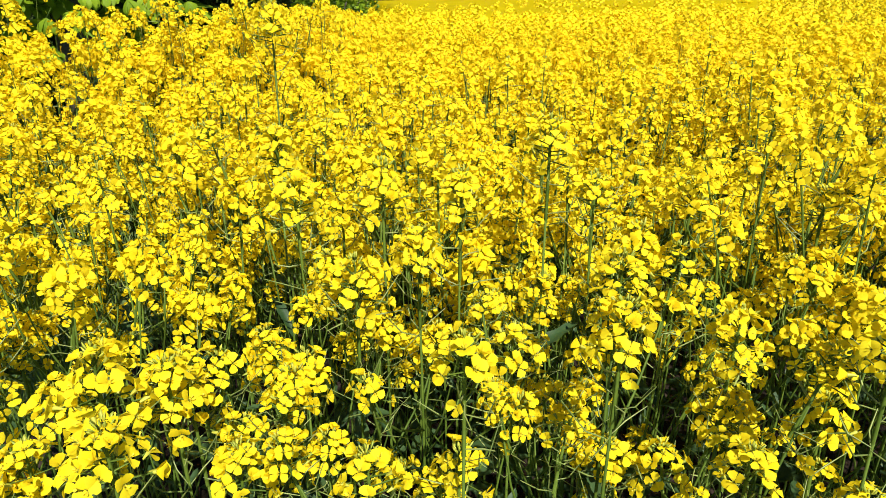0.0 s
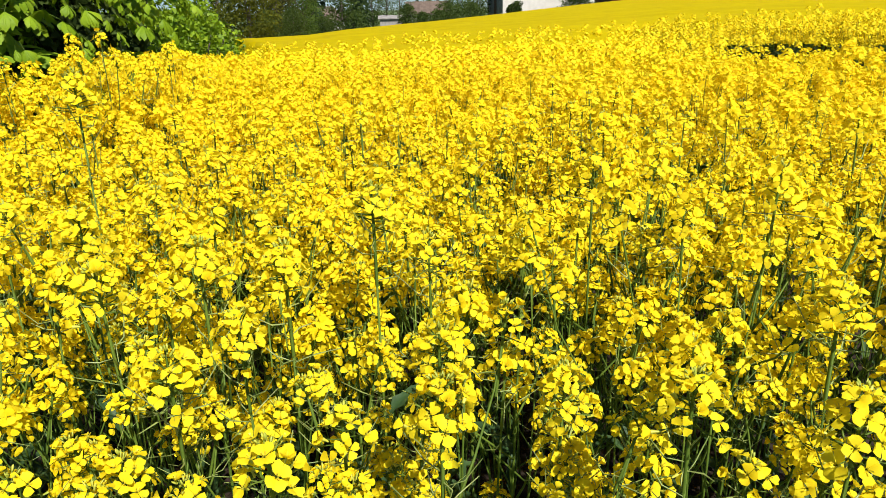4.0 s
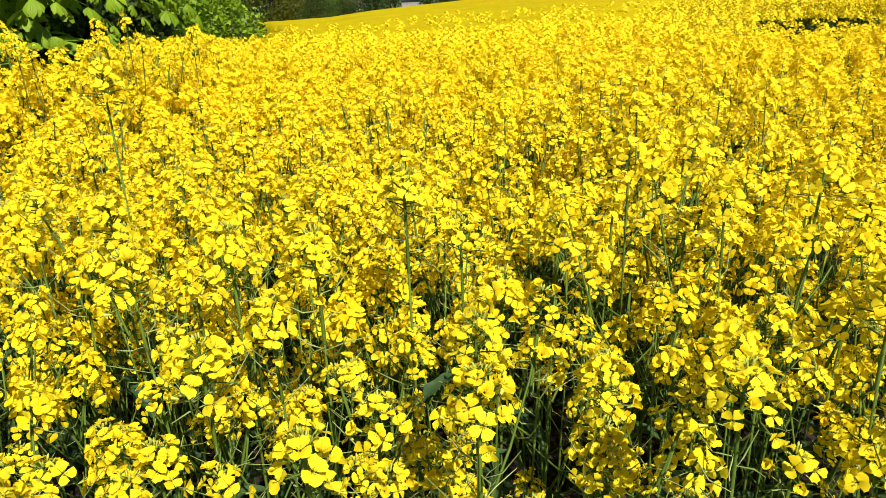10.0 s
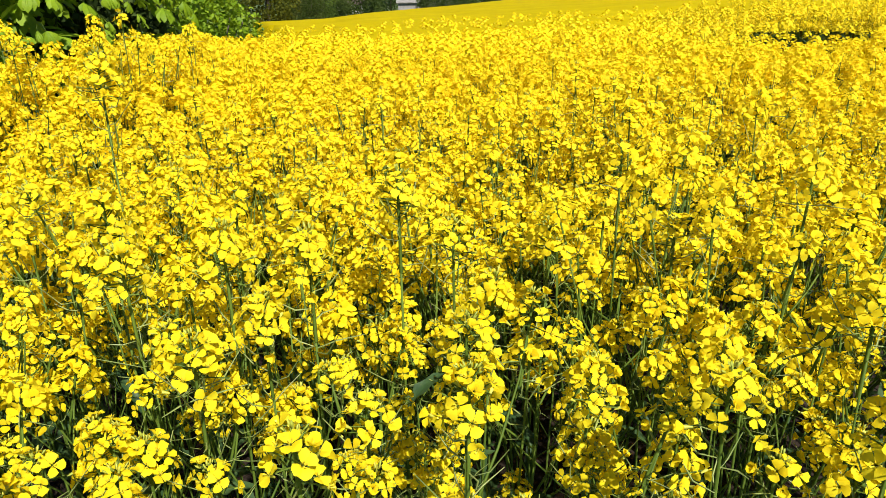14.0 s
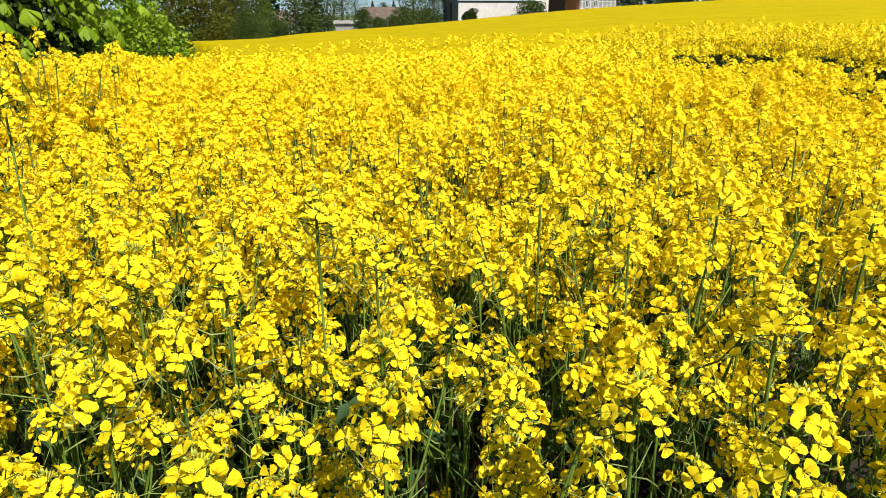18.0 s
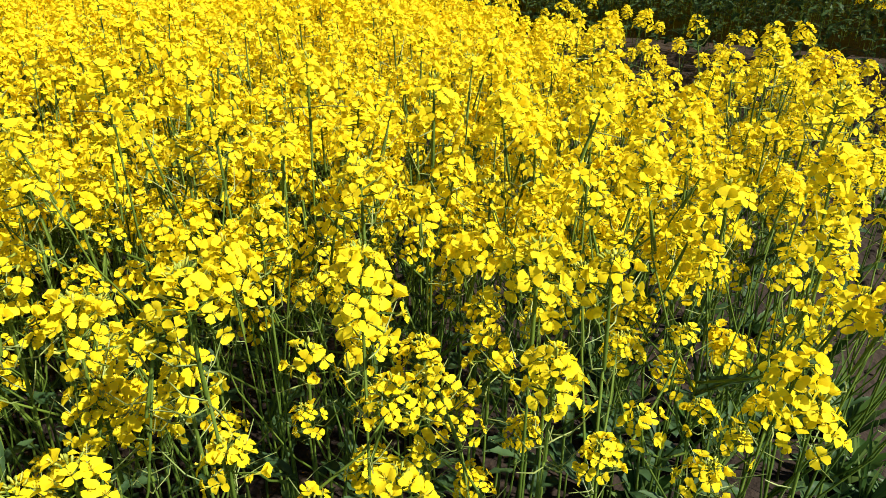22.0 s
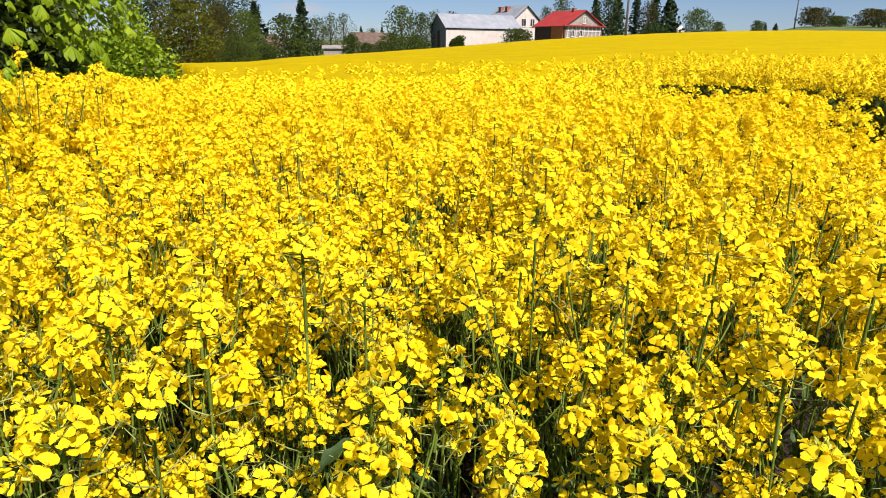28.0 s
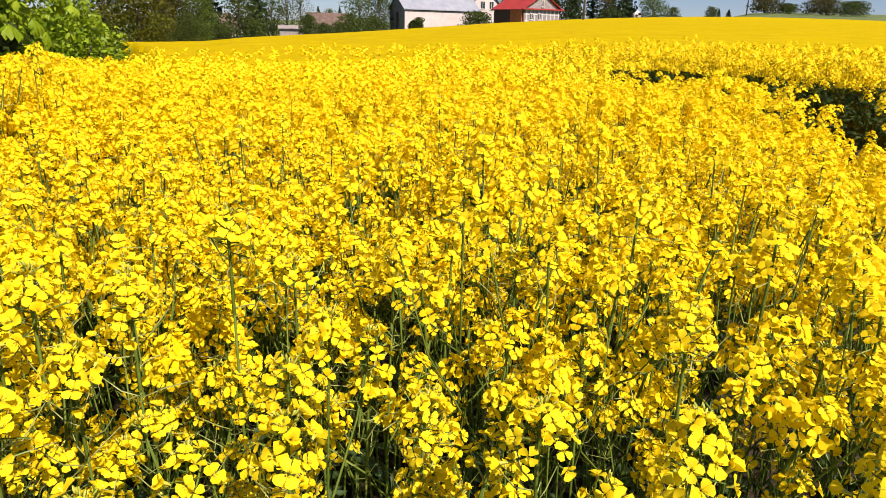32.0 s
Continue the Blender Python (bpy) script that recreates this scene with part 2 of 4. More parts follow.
ground = Build()
rings = [0.0] + [0.5 * 1.16 ** i for i in range(0, 60)]
rings = [r for r in rings if r < 3400]
SPOKES = 240
ground.add([(0, 0, land(0, 0))], [])
for r in rings[1:]:
    for s in range(SPOKES):
        a = 2 * math.pi * s / SPOKES
        x, y = r * math.sin(a), r * math.cos(a)
        rough = (0.02 * noise.noise((x * 1.7, y * 1.7, 0)) + 0.025 * noise.noise((x * 6.1, y * 6.1, 2))) if r < 25 else 0.0
        ground.v.append((x, y, land(x, y) + rough))
for i in range(len(rings) - 1):
    for s in range(SPOKES):
        n = (s + 1) % SPOKES
        a = 360 * (s + 0.5) / SPOKES
        a = a - 360 if a > 180 else a
        r = rings[i + 1]
        x, y = r * math.sin(radians(a)), r * math.cos(radians(a))
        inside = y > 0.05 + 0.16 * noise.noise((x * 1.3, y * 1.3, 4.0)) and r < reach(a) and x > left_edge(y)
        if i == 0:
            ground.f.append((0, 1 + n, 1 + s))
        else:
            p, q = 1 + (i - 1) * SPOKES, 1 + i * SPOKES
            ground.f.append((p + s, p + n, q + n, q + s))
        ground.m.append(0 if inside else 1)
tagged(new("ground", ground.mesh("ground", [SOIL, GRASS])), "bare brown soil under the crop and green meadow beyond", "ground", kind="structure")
# ---------------- rapeseed: flowers and heads ----------------
rnd = random.Random(11)


def petal_rows(length, width, cup, fine):
    """A petal lying along +x, its face up: a narrow claw and a broad round blade."""
    b = Build()
    if fine == 2:
        spans = [(0.03, 0.10, 0.0), (0.32, 0.56, 0.05), (0.72, 1.0, 0.03), (1.0, 0.46, -0.07)]
        for u, w, lift in spans:
            for side in (-1, 0, 1):
                notch = -0.02 if (u == 1.0 and side == 0) else 0.0
                fold = rnd.uniform(-0.09, 0.09) * u * length          # petals are a little crumpled
                b.v.append(((u + notch) * length * rnd.uniform(0.95, 1.04), side * w * width / 2 * rnd.uniform(0.88, 1.1), lift * length + fold + (cup * length * 0.14 * w if side else 0)))
        for i in range(len(spans) - 1):
            for s in (0, 1):
                k = i * 3 + s
                b.f.append((k, k + 1, k + 4, k + 3))
                b.m.append(0)
    elif fine == 1:
        up = cup * 0.07 * length
        b.add([(0.04 * length, 0, 0), (0.42 * length, -0.38 * width, 0.04 * length + up), (0.78 * length, -0.5 * width, up), (length, -0.2 * width, -0.06 * length),
               (length, 0.2 * width, -0.06 * length), (0.78 * length, 0.5 * width, up), (0.42 * length, 0.38 * width, 0.04 * length + up)],
              [(0, 1, 6), (1, 2, 5, 6), (2, 3, 4, 5)])
    else:
        b.add([(0, 0, 0), (0.68 * length, -0.54 * width, 0), (1.05 * length, 0, 0), (0.68 * length, 0.54 * width, 0)], [(0, 1, 2, 3)])
    return b


def flower(size, open_angle, fine):
    """Four petals in a cross round +z. open_angle: 0 flat, 90 shut."""
    b = Build()
    for k in range(4):
        p = petal_rows(size / 2 * rnd.uniform(0.94, 1.08), size * 0.545 * rnd.uniform(0.9, 1.1), rnd.uniform(-0.4, 1.0), fine)
        turn = 90 * k + (7 if k % 2 else -7) + rnd.uniform(-8, 8)
        b.join(p, pose(0, 0, 0, 0, 0, turn) @ pose(0.0008, 0, 0, rnd.uniform(-16, 16), -open_angle + rnd.uniform(-16, 12), 0))
    if fine == 2:
        for k in range(4):
            a = 2 * math.pi * k / 4
            c, s = math.cos(a), math.sin(a)
            b.add([(0.0006 * c, 0.0006 * s, 0), (0.0022 * c - 0.0008 * s, 0.0022 * s + 0.0008 * c, size * 0.24), (0.0022 * c + 0.0008 * s, 0.0022 * s - 0.0008 * c, size * 0.22)], [(0, 1, 2)], 1)
        b.tube([(0, 0, -0.006), (0, 0, 0.001)], [0.0009, 0.0022], 4, 2, cap=False)
    return b


FLOWER_MATS = [PETAL, CENTRE, BUD]
FINE = [flower(0.0196, a, 2) for a in (0, 8, 16, 28, 58)]
MID = [flower(0.0202, a, 1) for a in (2, 12, 24, 48)]
COARSE = [flower(0.0238, a, 0) for a in (6, 16, 32)]
FINE_MESHES = [b.mesh("flower", FLOWER_MATS) for b in FINE]


def bud(length, radius, sides=4):
    b = Build()
    b.tube([(0, 0, 0), (0, 0, length * 0.55), (0, 0, length)], [radius * 0.55, radius, radius * 0.25], sides, 0, cap=False)
    return b


def head_layout(count, axis, spread, seed):
    """Seats of the flowers of one head: foot on the axis, tip, and the way that the flower looks."""
    r, seats = random.Random(seed), []
    for k in range(count):
        u = k / max(1, count - 1)
        a = k * 2.39996 + r.uniform(-0.25, 0.25)
        rise = radians(-4 + 54 * u + r.uniform(-14, 14))
        long = spread * (1.1 - 0.48 * u) * r.uniform(0.75, 1.2)
        foot = Vector((0, 0, axis * (0.04 + 0.80 * u)))
        out = Vector((math.cos(a) * math.cos(rise), math.sin(a) * math.cos(rise), math.sin(rise)))
        tip = foot + out * long
        face = (out + Vector((0, 0, 0.20 + 0.65 * u)) + Vector((r.uniform(-0.5, 0.5), r.uniform(-0.5, 0.5), r.uniform(-0.3, 0.4)))).normalized()
        seats.append((foot, tip, face, r.uniform(0, 360)))
    return seats


def seat_matrix(tip, face, spin, scale=1.0):
    return Matrix.Translation(tip) @ face.to_track_quat("Z", "Y").to_matrix().to_4x4() @ pose(0, 0, 0, 0, 0, spin) @ Matrix.Scale(scale, 4)


def head(count, axis, spread, seed, fine, flowers=True, pods=5):
    """A flower head round +z from its foot: stalks, open flowers, buds in the crown, young pods below."""
    r = random.Random(seed + 5)
    b = Build()
    stock = {2: FINE, 1: MID, 0: COARSE}[fine]
    seats = head_layout(count, axis, spread, seed)
    if fine:
        b.tube([(0, 0, -0.07), (0, 0, axis * 0.5), (0, 0, axis)], [0.0021, 0.0017, 0.0009], 4, 3, cap=False)
    for foot, tip, face, spin in seats:
        if fine == 2:
            b.tube([foot, tip], [0.0008, 0.0009], 3, 3, cap=False)
        elif fine == 1:
            b.add([foot + Vector((0, 0, 0.0008)), foot - Vector((0, 0, 0.0008)), tip], [(0, 1, 2)], 3)
        if flowers:
            b.join(stock[r.randrange(len(stock))], seat_matrix(tip, face, spin, r.uniform(0.8, 1.12)))
    if fine:
        for k in range(12 if fine == 2 else 5):
            a, tilt = k * 2.39996, min(62, 9 * math.sqrt(k) * 1.9)
            m = pose(0, 0, axis * 0.93, 0, 0, math.degrees(a)) @ pose(0, 0, 0, 0, tilt, 0) @ pose(0, 0, r.uniform(0.006, 0.012))
            b.join(bud(r.uniform(0.005, 0.008), r.uniform(0.0013, 0.0019), 3), m, 2)
        for k in range(pods):
            a = k * 2.39996 + r.uniform(-0.5, 0.5)
            out = Vector((math.cos(a), math.sin(a), 0))
            p0 = Vector((0, 0, -r.uniform(0.0, 0.085)))
            p1 = p0 + out * r.uniform(0.014, 0.022) + Vector((0, 0, r.uniform(0.0, 0.008)))
            p2 = p1 + out * r.uniform(0.010, 0.030) + Vector((r.uniform(-0.008, 0.008), r.uniform(-0.008, 0.008), r.uniform(0.0, 0.034)))
            b.tube([p0, p1, p2], [0.0006, 0.0010, 0.0005], 3, 4, cap=False)
    return b


HEAD_MATS = [PETAL, CENTRE, BUD, STEM, POD]


# ---------------- rapeseed: leaves and whole plants ----------------
def leaf(length, width, seed, fine=True):
    """A leaf along +x with a lobed, wavy edge and a bent midrib."""
    r = random.Random(seed)
    b = Build()
    n = 8 if fine else 3
    cols = (-1, -0.5, 0, 0.5, 1) if fine else (-1, 0, 1)
    c = len(cols)
    bend = r.uniform(0.3, 0.9)
    for i in range(n + 1):
        u = i / n
        w = width * (0.16 + 0.84 * math.sin(math.pi * min(1, 0.10 + 0.86 * u)) ** 0.8) * (1 if u < 1 else 0.06)
        w *= 1 + (0.22 if i % 2 else -0.16) * (1 - u)
        x, z = length * (u - 0.16 * bend * u * u), -bend * length * 0.5 * u * u + 0.12 * length * u
        for side in cols:
            ripple = r.uniform(-1, 1) * w * 0.11 * abs(side) + 0.05 * w * math.sin(i * 1.9 + side * 2)
            b.v.append((x + r.uniform(-0.03, 0.03) * length * abs(side), side * w / 2 * r.uniform(0.92, 1.08), z + abs(side) * w * 0.20 + ripple))
    for i in range(n):
        for s in range(c - 1):
            k = i * c + s
            b.f.append((k, k + c, k + c + 1, k + 1))
            b.m.append(0)
    return b


LEAVES = [leaf(0.10, 0.038, 1), leaf(0.095, 0.030, 2), leaf(0.08, 0.020, 3), leaf(0.065, 0.013, 4), leaf(0.12, 0.046, 5)]
LEAF_MESHES = [b.mesh("leaf", [LEAF]) for b in LEAVES]


def plant_plan(seed, height=1.26, low=0.0):
    """Stem, branches, the seats of the heads and of the leaves of one plant whose main head ends at that height."""
    r = random.Random(seed)
    lean, bowed = r.uniform(0, 2 * math.pi), r.uniform(0.0, 0.05)
    top = height - 0.06

    def stem_at(z):
        u = z / top
        return Vector((math.cos(lean) * bowed * u * u, math.sin(lean) * bowed * u * u, z))

    lines = [([stem_at(top * i / 6) for i in range(7)], [0.0040, 0.0036, 0.0032, 0.0027, 0.0022, 0.0017, 0.0013])]
    heads = [(stem_at(top), Vector((math.cos(lean) * bowed, math.sin(lean) * bowed, 1)).normalized(), r.uniform(0.95, 1.15))]
    leaves = []
    count = r.randint(6, 9)
    for k in range(count):
        z0 = top * r.uniform(0.48, 0.84)
        a = lean + k * 2.39996 + r.uniform(-0.4, 0.4)
        out = Vector((math.cos(a), math.sin(a), 0))
        rise = min(top - z0 - r.uniform(-0.03, 0.24) - low, 0.48)
        rise = max(rise, 0.12)
        reach_out = r.uniform(0.05, 0.15) + rise * r.uniform(0.05, 0.25)
        foot = stem_at(z0)
        pts = [foot, foot + out * reach_out * 0.5 + Vector((0, 0, rise * 0.32)), foot + out * reach_out * 0.85 + Vector((0, 0, rise * 0.68)), foot + out * reach_out + Vector((0, 0, rise))]
        lines.append((pts, [0.0019, 0.0016, 0.0013, 0.0011]))
        heads.append((pts[-1], (out * 0.28 + Vector((0, 0, 1))).normalized(), r.uniform(0.66, 1.02)))
        leaves.append((foot, math.degrees(a) + r.uniform(-15, 15), r.uniform(-55, -15), 2 + r.randrange(2), r.uniform(0.7, 1.15)))
    for k in range(6):
        z0 = top * r.uniform(0.12, 0.56)
        leaves.append((stem_at(z0), math.degrees(k * 2.4 + lean) + r.uniform(-20, 20), r.uniform(-35, 10), (0, 4, 1)[r.randrange(3)], r.uniform(0.6, 1.0)))
    return lines, heads, leaves


def heading(p, way, spin, scale):
    return Matrix.Translation(p) @ way.to_track_quat("Z", "Y").to_matrix().to_4x4() @ pose(0, 0, 0, 0, 0, spin) @ Matrix.Scale(scale, 4)


HEAD_FORMS = [(10, 0.028, 0.023, 34), (14, 0.036, 0.025, 38), (18, 0.042, 0.026, 41), (22, 0.048, 0.027, 44), (27, 0.058, 0.028, 47)]   # flowers, axis, stalk, seed


def head_set(fine, flowers=True):
    fewer = {2: 0, 1: 0, 0: 3}[fine]
    return [head(count - fewer, axis, spread, seed, fine, flowers, 9 if fine == 2 else 3) for count, axis, spread, seed in HEAD_FORMS]


HEADS_BARE, HEADS_FINE, HEADS_MID, HEADS_COARSE = head_set(2, False), head_set(2), head_set(1), head_set(0)
MESH_BARE = [b.mesh("flower_head", HEAD_MATS) for b in HEADS_BARE]
MESH_FINE = [b.mesh("flower_head", HEAD_MATS) for b in HEADS_FINE]
MESH_MID = [b.mesh("flower_head", HEAD_MATS) for b in HEADS_MID]
LABEL = "tall flowering rapeseed plant with bright yellow heads growing in soil"


def rape_plant(seed, fine):
    """One plant as a thing: an Empty at its foot, with its stem, leaves and flower heads as parts."""
    r = random.Random(seed + 77)
    lines, heads, leaves = plant_plan(seed)
    root = tagged(new("rapeseed_plant"), LABEL, "plant", "rapeseed plants of the field")
    b = Build()
    for pts, radii in lines:
        b.tube(pts, radii, 6 if fine == 2 else 4, 0)
    part("stem", b, [STEM], root)
    for p, yaw, pitch, kind, scale in leaves[2:] if fine == 2 else leaves[1::2]:
        part("leaf", LEAF_MESHES[kind], None, root, "", Matrix.Translation(p) @ pose(0, 0, 0, 0, pitch, yaw) @ Matrix.Scale(scale, 4))
    for p, way, scale in heads:
        k = r.randrange(5)
        stock = MESH_FINE if fine == 2 else MESH_MID
        part("flower_head", stock[k], None, root, "", heading(p, way, r.uniform(0, 360), scale))
    return root


def far_head(seed):
    """A head seen from some way off: a dome of single petals."""
    r, b = random.Random(seed), Build()
    for k in range(13):
        u, a = k / 12, k * 2.39996
        c = Vector((math.cos(a) * 0.036 * (1.05 - 0.6 * u), math.sin(a) * 0.036 * (1.05 - 0.6 * u), 0.05 * u))
        way = Vector((math.cos(a) + r.uniform(-0.6, 0.6), math.sin(a) + r.uniform(-0.6, 0.6), 0.9)).normalized()
        s = 0.0132 * r.uniform(0.8, 1.25)
        b.join(DISC, seat_matrix(c, way, r.uniform(0, 360), s))
    return b


DISC = Build()
DISC.add([(-1, -0.55, 0.1), (0.1, -1, 0), (1, 0.3, 0.15), (-0.2, 0.95, 0)], [(0, 1, 2, 3)])
HEADS_FAR = [far_head(900 + k) for k in range(5)]


def loose_plant(seed, fine, low=0.0):
    """The same plant as one piece of the joined crop."""
    r = random.Random(seed + 77)
    lines, heads, leaves = plant_plan(seed, 1.26, low)
    b = Build()
    for pts, radii in lines:
        keep = pts if fine else pts[len(pts) // 2::2] + [pts[-1]]
        b.tube(keep, [q * 0.85 for q in (radii if fine else radii[len(pts) // 2::2] + [radii[-1]])], 3, 3, cap=False)
    for p, yaw, pitch, kind, scale in leaves[: 7 if fine else 4]:
        small = leaf(0.13, 0.048, kind, False)
        b.join(small, Matrix.Translation(p) @ pose(0, 0, 0, 0, pitch, yaw) @ Matrix.Scale(scale, 4), 5)
    for p, way, scale in heads:
        stock = HEADS_COARSE if fine else HEADS_FAR
        b.join(stock[r.randrange(5)], heading(p, way, r.uniform(0, 360), scale * 1.06))
    return b


LOOSE_MATS = HEAD_MATS + [LEAF]
# ---------------- the nearest plants, each at its own place ----------------
NEAREST = [
    (-0.292, 0.517, 1.215), (-0.235, 0.567, 1.238), (-0.018, 0.489, 1.267), (-0.014, 0.444, 1.230), (-0.202, 0.640, 1.278), (-0.119, 0.512, 1.161), (0.193, 0.425, 1.255),
    (0.107, 0.560, 1.167), (0.112, 0.576, 1.084), (0.303, 0.660, 1.180), (0.187, 0.509, 1.116), (-0.383, 0.575, 1.280), (-0.444, 0.659, 1.310), (-0.360, 0.513, 1.096),
    (-0.104, 0.681, 1.345), (-0.048, 0.779, 1.250), (0.079, 0.805, 1.241), (-0.297, 0.633, 1.273), (-0.525, 0.835, 1.455), (-0.065, 0.544, 1.087), (-0.139, 0.355, 1.238),
    (0.338, 0.440, 1.210), (0.203, 0.427, 1.095), (0.095, 0.391, 1.148), (0.467, 0.323, 1.154), (0.483, 0.378, 1.225), (0.780, 0.260, 1.030), (0.970, 0.440, 1.310),
    (1.360, 0.820, 1.290), (1.220, 0.780, 1.090), (0.420, 0.640, 1.230),
    (0.322, 0.586, 1.060), (0.389, 0.555, 1.070), (0.444, 0.530, 1.050), (0.527, 0.515, 1.040), (0.537, 0.418, 1.080), (0.403, 0.468, 1.020), (0.737, 0.498, 1.000), (0.016, 0.339, 1.100), (0.108, 0.355, 1.080), (0.322, 0.337, 1.070),
    (-0.452, 0.308, 1.185), (-0.400, 0.250, 1.175), (-0.439, 0.380, 1.144),
    (-0.170, 0.400, 1.060), (-0.100, 0.350, 1.030), (-0.010, 0.350, 1.060), (0.060, 0.330, 1.060), (0.140, 0.330, 1.060), (0.220, 0.300, 1.060), (-0.340, 0.330, 1.110), (-0.440, 0.410, 1.110), (-0.220, 0.340, 1.120), (-0.150, 0.390, 1.110), (-0.480, 0.310, 1.110), (-0.530, 0.290, 1.110),
]


def near_plant(x, y, z, seed):
    """A plant whose main head has its middle at that place; its flowers are parts of their own."""
    r = random.Random(seed)
    high = z + 0.035 - land(x, y)
    lines, heads, leaves = plant_plan(seed, high, low=0.05)
    keep = 1 + (r.randint(0, 1) if z < 1.13 else r.randint(2, 4))
    lines, heads = lines[:keep], heads[:keep]
    tip = heads[0][0]
    root = tagged(new("rapeseed_plant"), LABEL, "plant", "rapeseed plants of the field")
    root.location = (x - tip.x, y - tip.y, land(x, y) - 0.005)
    b = Build()
    for pts, radii in lines:
        b.tube(pts, radii, 6, 0)
    part("stem", b, [STEM], root)
    for p, yaw, pitch, kind, scale in leaves[3:]:
        part("leaf", LEAF_MESHES[kind], None, root, "", Matrix.Translation(p) @ pose(0, 0, 0, 0, pitch, yaw) @ Matrix.Scale(scale, 4))
    for n, (p, way, scale) in enumerate(heads):
        k = r.randrange(5) if n else r.randrange(4) if z < 1.13 else 2 + r.randrange(3)
        ob = part("flower_head", (MESH_FINE if n else MESH_BARE)[k], None, root, "", heading(p, way, r.uniform(0, 360), scale * (1 if n else 0.85 if z > 1.4 else min(1.04, 0.62 + 0.75 * math.hypot(x, y)))))
        if n == 0:
            for foot, tip, face, spin in head_layout(*HEAD_FORMS[k]):
                part("flower", FINE_MESHES[r.randrange(len(FINE_MESHES))], None, ob, "", seat_matrix(tip, face, spin, r.uniform(0.8, 1.12)))
    return root


for n, (x, y, z) in enumerate(NEAREST):
    near_plant(x, y, z, 700 + n)

# ---------------- the crop ----------------
def crop_height(x, y):
    tall = CROP + 0.06 * noise.noise((x * 0.9, y * 0.9, 3.0))
    edge = x - left_edge(y)
    tall += 0.20 * max(0.0, 1 - edge / 1.1) * max(0.0, min(1.0, 2 - y / 3.2))
    tall -= 0.12 * math.exp(-((x - 1.85) ** 2 + (y - 4.4) ** 2) / 0.45)          # lower where the wheel strip bends away
    tall += 0.10 * math.exp(-((x - 2.35) ** 2 + (y - 3.7) ** 2) / 0.35)
    return tall - 0.10 * max(0.0, min(1.0, (x - 0.5) / 1.2)) * max(0.0, 1 - y / 4)


def grows(x, y):
    return x > left_edge(y) + 0.05 and y > 0.26 - 0.1 * abs(x) and math.hypot(x, y) > 0.46


def sow(r0, r1, per_m2, az0, az1, seed):
    """Plants between two distances and two bearings, evenly scattered."""
    r, rows = random.Random(seed), []
    step = 1 / math.sqrt(per_m2)
    n = int(r1 / step) + 1
    for i in range(-n, n + 1):
        for j in range(-int(0.6 / step), n + 1):
            x, y = (i + r.uniform(-0.42, 0.42)) * step, (j + r.uniform(-0.42, 0.42)) * step
            d, az, tall, chance = math.hypot(x, y), bearing(x, y), r.gauss(0, 1), r.random()
            tall *= 0.055 if d < 2.1 else 0.042 if d < 3.6 else 0.022
            if r0 <= d < r1 and az0 <= az <= az1 and d < reach(az) - 0.5 and grows(x, y) and chance > bare(x, y) and (d > 2.1 or noise.noise((x * 3.2, y * 3.2, 11.0)) > -0.60):
                rows.append((x, y, crop_height(x, y) + max(-0.16, min(0.13, tall)) - (0.1 if bare(x, y) > 0.5 else 0)))
    return rows


def crowded(x, y, tall):
    """Whether a plant would stand in front of one of the nearest heads."""
    for ax, ay, az in NEAREST:
        if math.hypot(ax - x, ay - y) < 0.055:
            return True
        along = (x * ax + y * ay) / (ax * ax + ay * ay)
        if 0.2 < along < 1.0 and math.hypot(x - along * ax, y - along * ay) < 0.04 and tall > 1.55 - (1.55 - az) * along - 0.03:
            return True
    return False


near = sow(0.30, 0.86, 60, -68, 85, 1)
near = [(x, y, tall - (0.06 if abs(x) < 0.55 and y < 0.75 else 0) - (0.10 if math.hypot(x, y) < 0.6 else 0)) for x, y, tall in near]
rn = random.Random(8)
near = [row for row in near if not crowded(*row) and not (rn.random() < 0.58 and row[0] < 0.0 and math.hypot(row[0], row[1]) < 0.85)]   # thinner towards the trees
middle = sow(0.86, 2.1, 72, -62, 72, 2)
PROTO_FINE = [rape_plant(100 + k, 2) for k in range(7)]
PROTO_MID = [rape_plant(200 + k, 1) for k in range(7)]


def plant_at(protos, x, y, tall, r):
    k = r.randrange(len(protos))
    s = tall / 1.26
    m = pose(x, y, land(x, y) - 0.005, r.uniform(-4, 4), r.uniform(-4, 4), r.uniform(0, 360))
    ob = protos[k]
    c = copy_thing(ob, m)
    c.scale = (1, 1, s)
    return c


rp = random.Random(5)
for x, y, tall in near:
    plant_at(PROTO_FINE, x, y, tall, rp)
for x, y, tall in middle:
    plant_at(PROTO_MID, x, y, tall, rp)
for x, y, tall in [(-1.80, 2.20, 1.46), (-1.68, 2.25, 1.54), (-1.57, 2.26, 1.47), (-1.45, 2.44, 1.48), (-1.40, 2.42, 1.56), (-1.26, 2.67, 1.50), (-1.70, 2.16, 1.38), (-1.50, 2.30, 1.39), (-1.75, 2.10, 1.32), (-1.62, 2.00, 1.33)]:
    plant_at(PROTO_MID, x, y, tall, rp)          # the tallest, along the trees
for root in PROTO_FINE + PROTO_MID:              # the patterns stand among the rest, by the wheel strip
    root.matrix_basis = pose(rp.uniform(4.6, 6.5), rp.uniform(4.0, 6.0), 0.0, 0, 0, rp.uniform(0, 360))
    root.location.z = land(root.location.x, root.location.y)

